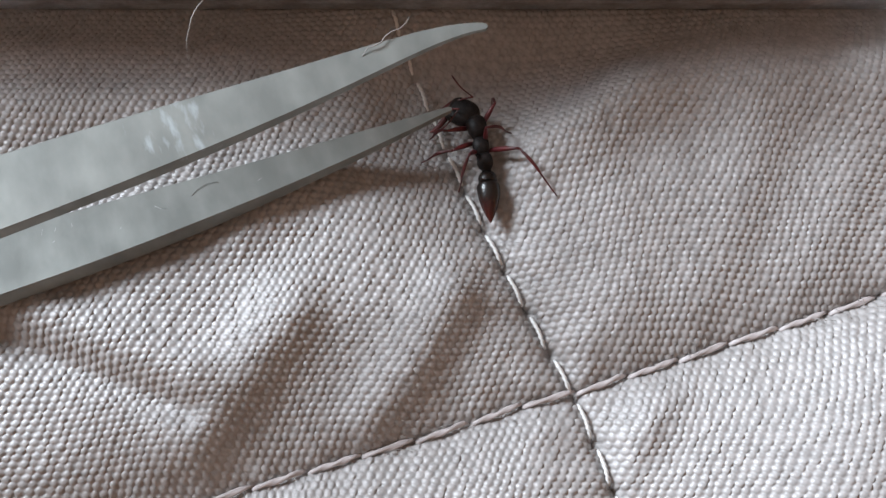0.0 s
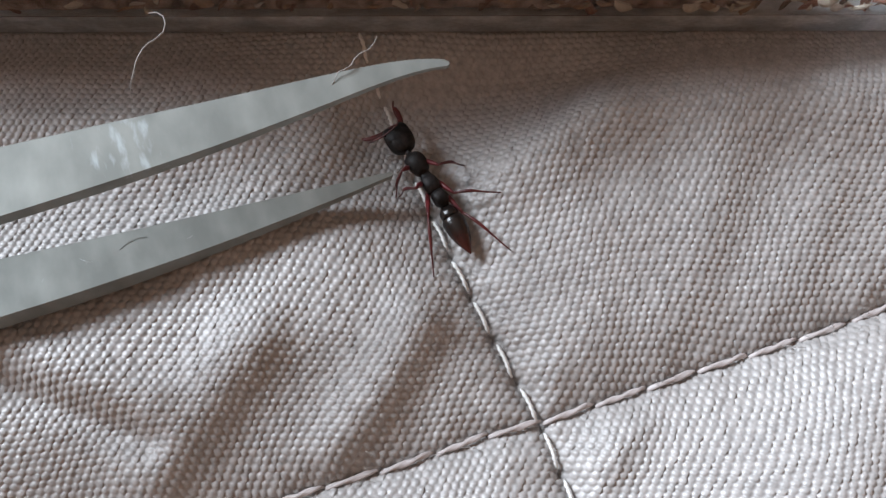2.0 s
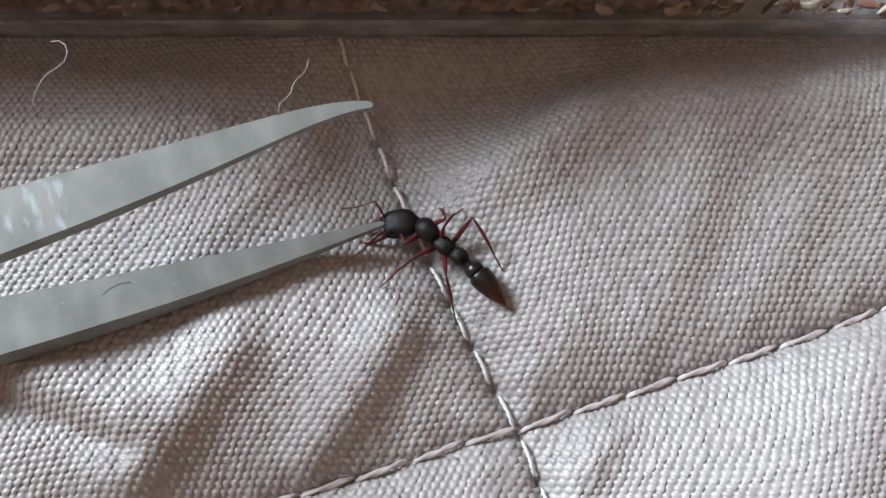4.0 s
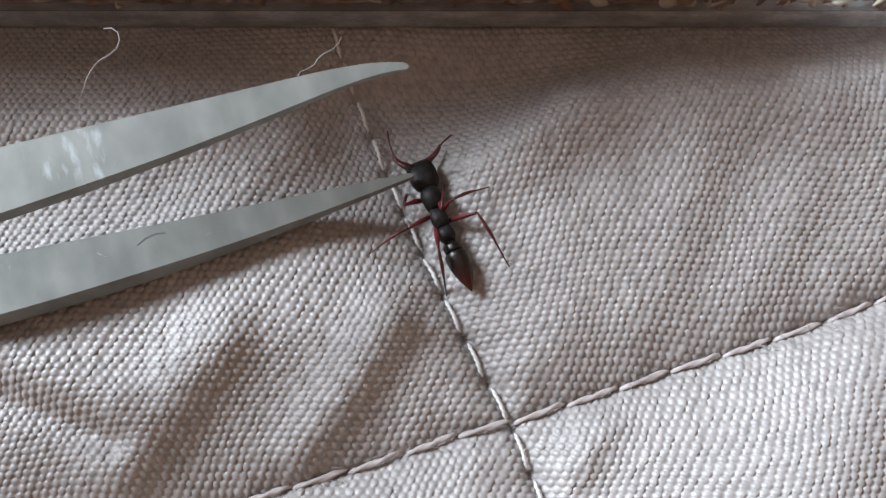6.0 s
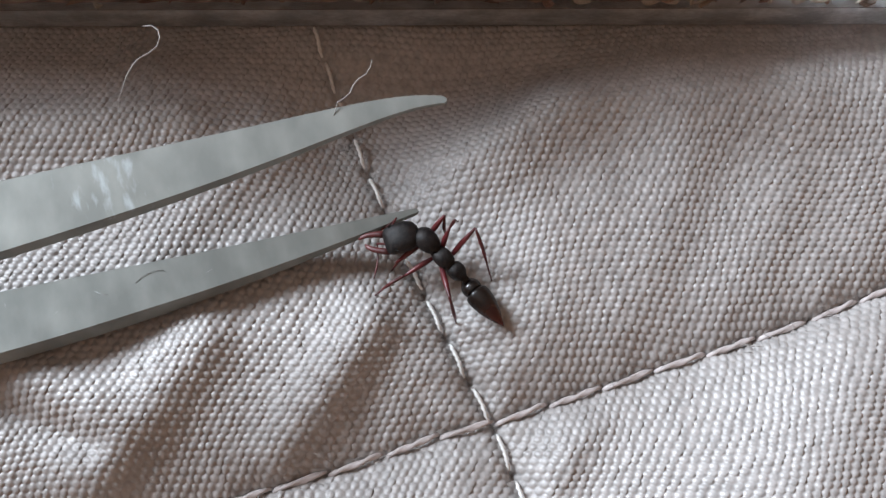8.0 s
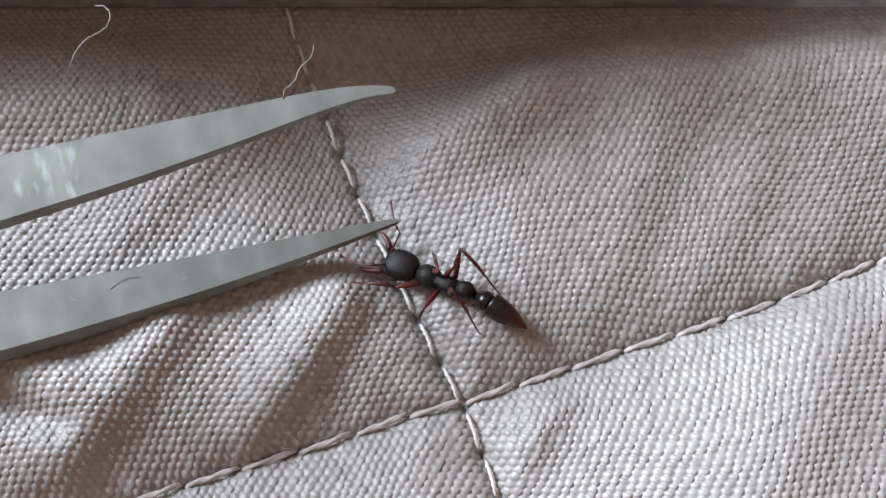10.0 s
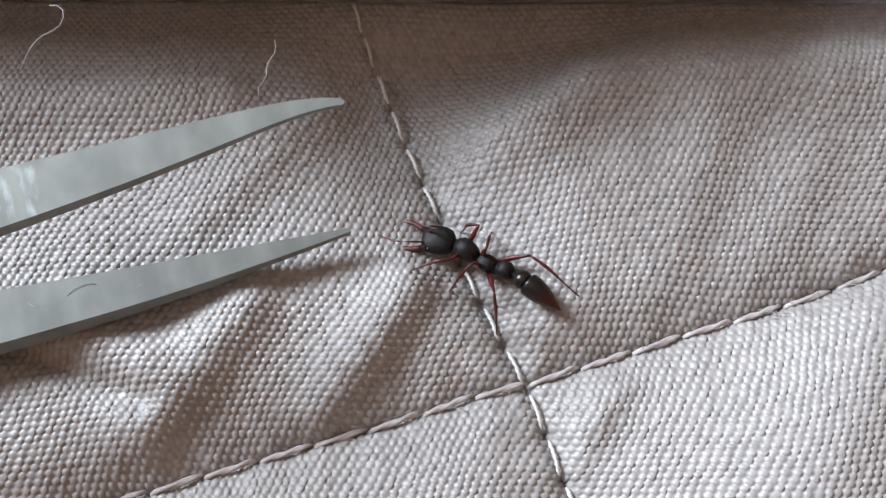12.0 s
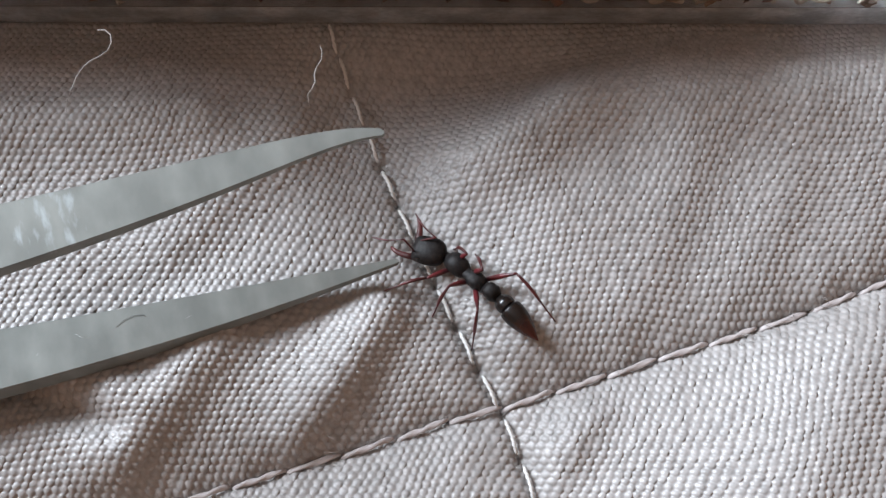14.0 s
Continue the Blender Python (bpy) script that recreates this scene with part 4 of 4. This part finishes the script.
LEG_ML = [
    (0, -8.89, 18.69, -11.55, 18.73),
    (0.5, -7.98, 15.43, -9.71, 16.07),
    (1, -8.23, 15.44, -11.42, 15.47),
    (1.5, -8.28, 15.34, -11.31, 15.46),
    (1.9, -8.28, 15.34, -11.31, 15.46),
    (2, -9.7, 17.2, -10.67, 17.94),
    (2.1, -7.89, 13.85, -10.36, 12.63),
    (2.3, -7.11, 12.41, -10.23, 10.35),
    (2.5, -7.11, 12.41, -10.23, 10.35),
    (3, -7.15, 12.67, -10.16, 10.49),
    (3.5, -7.44, 12.51, -10.45, 10.31),
    (4, -7.35, 12.71, -10.22, 10.64),
    (6.5, -7.51, 15.12, -10.43, 13.49),
    (7, -6.94, 15.14, -9.18, 14.07),
    (7.5, -7.19, 13.82, -10.68, 13.67),
    (10, -2.67, 6.74, -3.13, 6.16),
    (10.5, -3.23, 7.09, -3.74, 6.85),
    (11, -3.65, 7.38, -3.67, 5.09),
    (11.5, -4.07, 7.83, -3.8, 4.81),
    (12, -5.25, 7.73, -5.87, 7.25),
    (12.5, -4.14, 8.18, -5.06, 7.57),
    (13, -4.35, 8.23, -5.1, 7.78),
    (13.5, -5.11, 8.25, -5.54, 7.48),
    (14, -4.37, 8.28, -5.22, 7.18),
]
LEG_HL = [
    (0, -7.6, 17.38, -8.55, 16.36),
    (0.5, -7.13, 14.3, -7.95, 11.14),
    (1, -6.96, 14.18, -7.9, 11.26),
    (1.5, -7.19, 13.12, -7.96, 11.07),
    (1.9, -7.19, 13.12, -7.96, 11.07),
    (2, -8.12, 16.06, -7.88, 11.2),
    (2.1, -6.1, 14.13, -6.51, 12.12),
    (2.3, -5.23, 13.3, -5.92, 12.52),
    (2.5, -5.23, 13.3, -5.92, 12.52),
    (3, -4.79, 11.59, -4.53, 9.09),
    (3.5, -4.96, 11.73, -4.57, 7.09),
    (4, -5.16, 11.49, -4.52, 8.18),
    (6.5, -5.63, 13.49, -5.34, 10.59),
    (7, -5.48, 14.6, -5.89, 10.71),
    (7.5, -4.22, 12.07, -4.7, 9.5),
    (10, 0.22, 5.92, 1.09, 5.06),
    (10.5, -1.71, 6.96, -1.02, 6.48),
    (11, -2.33, 7.39, -2.57, 3.85),
    (11.5, -2.53, 7.83, -1.96, 3.56),
    (12, -2.35, 7.32, -2.22, 3.84),
    (12.5, -1.8, 7.25, -2.2, 3.77),
    (13, -1.76, 6.82, -2.53, 5.25),
    (13.5, -2.48, 7.03, -2.76, 5.01),
    (14, -1.7, 7.23, -2.24, 4.77),
]
LEG_FR = [
    (0, -6.37, 22.15, -5.89, 23.91),
    (0.5, -5.53, 17.74, -5.4, 19.99),
    (1, -5.32, 17.35, -5, 20.33),
    (1.5, -5.48, 17.74, -5.19, 20.24),
    (1.9, -5.48, 17.74, -5.19, 20.24),
    (2, -7.26, 19.64, -5.48, 20.49),
    (2.1, -5.17, 17.24, -4.4, 18.59),
    (2.3, -4.28, 16.21, -3.93, 17.78),
    (2.5, -4.28, 16.21, -3.93, 17.78),
    (3, -5.04, 16.02, -5.03, 17.42),
    (3.5, -5.23, 16.02, -5.29, 17.61),
    (4, -5.48, 15.57, -5.79, 17.21),
    (6.5, -4.46, 17.48, -4.29, 19.06),
    (7, -3.09, 17.94, -2.85, 19.44),
    (7.5, -3.67, 16.65, -3.04, 16.74),
    (10, -2.07, 10.29, -2.27, 11.27),
    (10.5, -2.76, 10.95, -2.96, 12.01),
    (11, -3.98, 10.63, -4.11, 12.06),
    (11.5, -4.82, 10.36, -4.9, 11.92),
    (12, -4.42, 11.02, -5.02, 12.2),
    (12.5, -3.73, 10.7, -3.82, 12.16),
    (13, -3.94, 10.83, -4.08, 12.24),
    (13.5, -4.5, 10.96, -4.24, 12.38),
    (14, -3.55, 11.1, -3.65, 12.51),
]
LEG_MR = [
    (0, -5.69, 20.6, -4.37, 20.9),
    (0.5, -4.34, 16.91, -2.37, 17.99),
    (1, -3.85, 16.53, -2.46, 17.75),
    (1.5, -3.92, 16.59, -2.39, 17.8),
    (1.9, -3.92, 16.59, -2.39, 17.8),
    (2, -5.43, 17.97, -2.77, 17.54),
    (2.1, -4.46, 15.95, -2.83, 17.17),
    (2.3, -4.04, 15.08, -2.86, 17.01),
    (2.5, -4.04, 15.08, -2.86, 17.01),
    (3, -4.21, 15.13, -3.09, 17.06),
    (3.5, -4.1, 15.03, -3.09, 16.96),
    (4, -4.73, 15.79, -4.05, 16.9),
    (6.5, -3.33, 17.02, -0.81, 17.89),
    (7, -2.76, 17.48, -0.81, 17.79),
    (7.5, -2.63, 16.2, -1.68, 16.69),
    (10, -0.53, 9.65, 0.02, 11.45),
    (10.5, -2.03, 10.86, -1.95, 12.11),
    (11, -2.73, 10.63, -2.34, 11.99),
    (11.5, -3.35, 10.68, -2.31, 11.85),
    (12, -3.07, 10.58, -2.64, 11.96),
    (12.5, -2.35, 10.71, -1.97, 11.92),
    (13, -2.39, 10.48, -2.09, 11.89),
    (13.5, -3.03, 10.57, -2.4, 11.91),
    (14, -2.17, 10.67, -1.97, 11.94),
]
LEG_HR = [
    (0, -4.63, 19.03, -1.03, 15.21),
    (0.5, -4.87, 15.67, -1.15, 15.27),
    (1, -4.97, 15.53, -2.53, 14.47),
    (1.5, -3.95, 14.44, -0.35, 10.99),
    (1.9, -3.95, 14.44, -0.35, 10.99),
    (2, -5.58, 15.91, -0.97, 12.09),
    (2.1, -4.1, 14.86, -1.03, 12.05),
    (2.3, -3.46, 14.41, -1.05, 12.04),
    (2.5, -3.46, 14.41, -1.05, 12.04),
    (3, -3.59, 14.77, -0.93, 11.89),
    (3.5, -3.64, 14.81, -0.96, 11.95),
    (4, -3.69, 14.81, -1.05, 11.93),
    (6.5, -3.42, 15.55, -0.83, 11.31),
    (7, -2.44, 15.91, -0.82, 11.36),
    (7.5, -2.43, 14.88, -0.9, 11.62),
    (10, 0.63, 9.44, 2.64, 7.79),
    (10.5, 0.59, 9.15, 3.79, 6.35),
    (11, 0.37, 9.33, 3.87, 6.51),
    (11.5, -0.01, 9.37, 3.8, 6.53),
    (12, 0.17, 9.28, 3.72, 6.71),
    (12.5, 0.22, 9.41, 3.98, 6.61),
    (13, 0.22, 9.52, 4.05, 6.62),
    (13.5, -0.65, 9.66, 3.6, 6.58),
    (14, -0.01, 9.8, 3.9, 6.53),
]
# time, elbow x, y and tip x, y of each feeler (mm)
ANTENNA_L = [
    (0, -9.32, 21.23, -10.42, 20.16),
    (0.5, -9.49, 19.02, -11.01, 19.21),
    (1, -8.45, 18.53, -11.11, 17.29),
    (1.5, -9.03, 18.22, -11.73, 18.24),
    (1.9, -9.03, 18.22, -11.73, 18.24),
    (2, -11.73, 22.15, -12.93, 21.59),
    (2.1, -9.54, 19.6, -12.17, 20.18),
    (2.3, -8.6, 18.51, -11.84, 19.57),
    (2.5, -8.6, 18.51, -11.84, 19.57),
    (3, -9.7, 16, -11.98, 13.67),
    (3.5, -10.51, 15.59, -13.51, 14.61),
    (4, -11.14, 13.34, -13.17, 12.19),
    (6.5, -7.05, 21.29, -7.41, 23.38),
    (7, -6.08, 20.87, -7.03, 21.11),
    (7.5, -8.1, 16.46, -9.42, 16.08),
    (10, -7.37, 9.94, -9, 10.74),
    (10.5, -7.37, 11.82, -9.41, 12.19),
    (11, -8, 11.71, -9.45, 11.33),
    (11.5, -9.15, 8.84, -11.25, 6.3),
    (12, -8.98, 10.53, -11.27, 11.21),
    (12.5, -7.95, 11.86, -8.99, 11.7),
    (13, -9.04, 12.35, -10.51, 12.15),
    (13.5, -8.81, 12.68, -10.05, 13.65),
    (14, -8.43, 12.61, -9.78, 12.9),
]
ANTENNA_R = [
    (0, -7.39, 23.93, -9.09, 25.32),
    (0.5, -6, 19.65, -4.88, 22.2),
    (1, -5.28, 19.85, -3.21, 21.51),
    (1.5, -6.35, 20.79, -6.86, 23.67),
    (1.9, -6.35, 20.79, -6.86, 23.67),
    (2, -10.79, 23.85, -11.11, 25.22),
    (2.1, -7.44, 21.76, -8.45, 24.13),
    (2.3, -6, 20.87, -7.31, 23.66),
    (2.5, -6, 20.87, -7.31, 23.66),
    (3, -8.66, 18.31, -9.52, 18.59),
    (3.5, -9.59, 16.82, -10.92, 15.52),
    (4, -9.95, 16.7, -13.2, 16.58),
    (6.5, -3.94, 20.95, -2.64, 22.04),
    (7, -2.72, 21.09, -1.19, 22.69),
    (7.5, -6.86, 18.49, -8.53, 17.74),
    (10, -3.83, 12.21, -5.3, 14.92),
    (10.5, -4.93, 14, -5.88, 16.93),
    (11, -8.85, 12.16, -11.82, 12.98),
    (11.5, -9.08, 11.74, -11.76, 11.88),
    (12, -8.03, 12.19, -8.88, 12.61),
    (12.5, -5.3, 14.49, -5.88, 17.75),
    (13, -7.6, 15.07, -9.33, 16.01),
    (13.5, -8.33, 14.23, -10.47, 16.27),
    (14, -5.25, 13.75, -6.54, 14.81),
]


def aim(base, target, up=Vector((0, 0, 1))):
    """The pose at base whose x axis points to target."""
    x = (target - base).normalized()
    y = up.cross(x)
    y = y.normalized() if y.length > 1e-6 else Vector((0, 1, 0))
    z = x.cross(y)
    m = Matrix((x, y, z)).transposed().to_4x4()
    m.translation = base
    return m


def bend(root, end, a, b, hint):
    """The joint between two rods of lengths a, b from root towards end, on hint's side; and the end reached."""
    d = end - root
    reach = min(max(d.length, abs(a - b) * 1.05 + 1e-6), (a + b) * 0.985)
    end = root + d.normalized() * reach
    along = (end - root).normalized()
    k = (a * a - b * b + reach * reach) / (2 * reach)
    r = math.sqrt(max(a * a - k * k, 0))
    side = hint - root
    side = side - along * side.dot(along)
    if side.length < 1e-7:
        side = Vector((0, 0, 1)) - along * along.z
    return root + along * k + side.normalized() * r, end


def cloth_z(x, y):
    return float(height(x, y)) + 0.05


def spline_turns(rows):
    """Unwraps headings so that they never jump."""
    made, last = [], None
    for r in rows:
        a = r[3]
        if last is not None:
            while a - last > 180:
                a -= 360
            while a - last < -180:
                a += 360
        last = a
        made.append((r[0], r[1], r[2], a))
    return made


def motions():
    # tweezers
    low = [(t, pose(x * MM, y * MM, z * MM, 4, p, yaw)) for t, x, y, z, yaw, p in LOWER]
    up = [(t, pose(x * MM, y * MM, z * MM, 4, p, yaw)) for t, x, y, z, yaw, p in UPPER]
    walk(tweezers, low)
    walk(upper_arm, [(t, a.inverted() @ b) for (t, a), (_, b) in zip(low, up)])
    for fibre, rows in ((long_fibre, LONG_FIBRE), (short_fibre, SHORT_FIBRE)):
        walk(fibre, [(t, a.inverted() @ pose(x * MM, y * MM, z * MM, 0, 0, turn)) for (t, a), (_, x, y, z, turn) in zip(low, rows)])
    # ant: body
    lift = {"head": 2.0, "pronotum": 2.25, "trunk": 2.1, "petiole": 2.1, "gaster": 1.9}
    # how far the ant rears up on the tweezers' tip
    rear = {"head": 2.4, "pronotum": 2.1, "trunk": 1.5, "petiole": 0.9, "gaster": 0.3}
    world_at = {}
    for key, rows in (("head", HEAD), ("pronotum", PRONOTUM), ("trunk", TRUNK), ("petiole", PETIOLE), ("gaster", ABDOMEN)):
        for t, x, y, a in spline_turns(rows):
            tip = {"gaster": 4.0, "head": 4.0}.get(key, 0.0)
            ground = max(lift[key], float(height(x, y)) + {"head": 1.1, "gaster": 1.15}.get(key, 1.3))
            world_at[key, t] = pose(x * MM, y * MM, (ground + rear[key] * (0.7 if t == 7.7 else 1.0 if t == 7.5 else 0)) * MM, 0, tip, a)
    times = [r[0] for r in TRUNK]
    walk(ant, [(t, world_at["trunk", t]) for t in times])
    for key in ("head", "pronotum", "petiole", "gaster"):
        walk(P[key], [(t, world_at["trunk", t].inverted() @ world_at[key, t]) for t in times])
    for key, s, col in (("jaw_l", 1, 1), ("jaw_r", -1, 2)):
        walk(P[key], [(r[0], pose(1.12 * MM, s * 0.66 * MM, -0.2 * MM, 0, 6, r[col])) for r in JAWS])
    # ant: legs
    hips = {"F": ("pronotum", 0.1, 0.5), "M": ("trunk", 0.35, 0.42), "H": ("trunk", -0.45, 0.42)}
    for key, rows in (("FL", LEG_FL), ("ML", LEG_ML), ("HL", LEG_HL), ("FR", LEG_FR), ("MR", LEG_MR), ("HR", LEG_HR)):
        leg, shank, a, b = P["leg_" + key]
        carrier, hx, hy = hips[key[0]]
        s = 1 if key[1] == "L" else -1
        top, low_rows = [], []
        for t, kx, ky, fx, fy in rows:
            hip = world_at[carrier, t] @ Vector((hx * MM, s * hy * MM, -0.45 * MM))
            foot = Vector((fx, fy, cloth_z(fx, fy))) * MM
            flat = math.hypot(kx - hip.x / MM, ky - hip.y / MM)
            if flat < 0.7 * a:
                out = (world_at[carrier, t].to_3x3() @ Vector((0, s, 0))) * (0.7 * a - flat)
                kx, ky = kx + out.x, ky + out.y
                flat = math.hypot(kx - hip.x / MM, ky - hip.y / MM)
            rise = math.sqrt(max(a * a - flat * flat, 0.3))
            knee, foot = bend(hip, foot, a * MM, b * MM, Vector((kx * MM, ky * MM, hip.z + rise * MM)))
            m = aim(hip, knee)
            top.append((t, world_at["trunk", t].inverted() @ m))
            low_rows.append((t, m.inverted() @ aim(knee, foot)))
        walk(leg, top)
        walk(shank, low_rows)
    # ant: feelers
    for key, rows in (("L", ANTENNA_L), ("R", ANTENNA_R)):
        scape, tip, a, b = P["antenna_" + key]
        s = 1 if key == "L" else -1
        top, low_rows = [], []
        for t, ex, ey, tx, ty in rows:
            base = world_at["head", t] @ Vector((1.05 * MM, s * 0.42 * MM, 0.3 * MM))
            elbow, end = bend(base, Vector((tx, ty, 2.6)) * MM, a * MM, b * MM, Vector((ex, ey, 3.2)) * MM)
            m = aim(base, elbow)
            top.append((t, world_at["trunk", t].inverted() @ m))
            low_rows.append((t, m.inverted() @ aim(elbow, end)))
        walk(scape, top)
        walk(tip, low_rows)


motions()
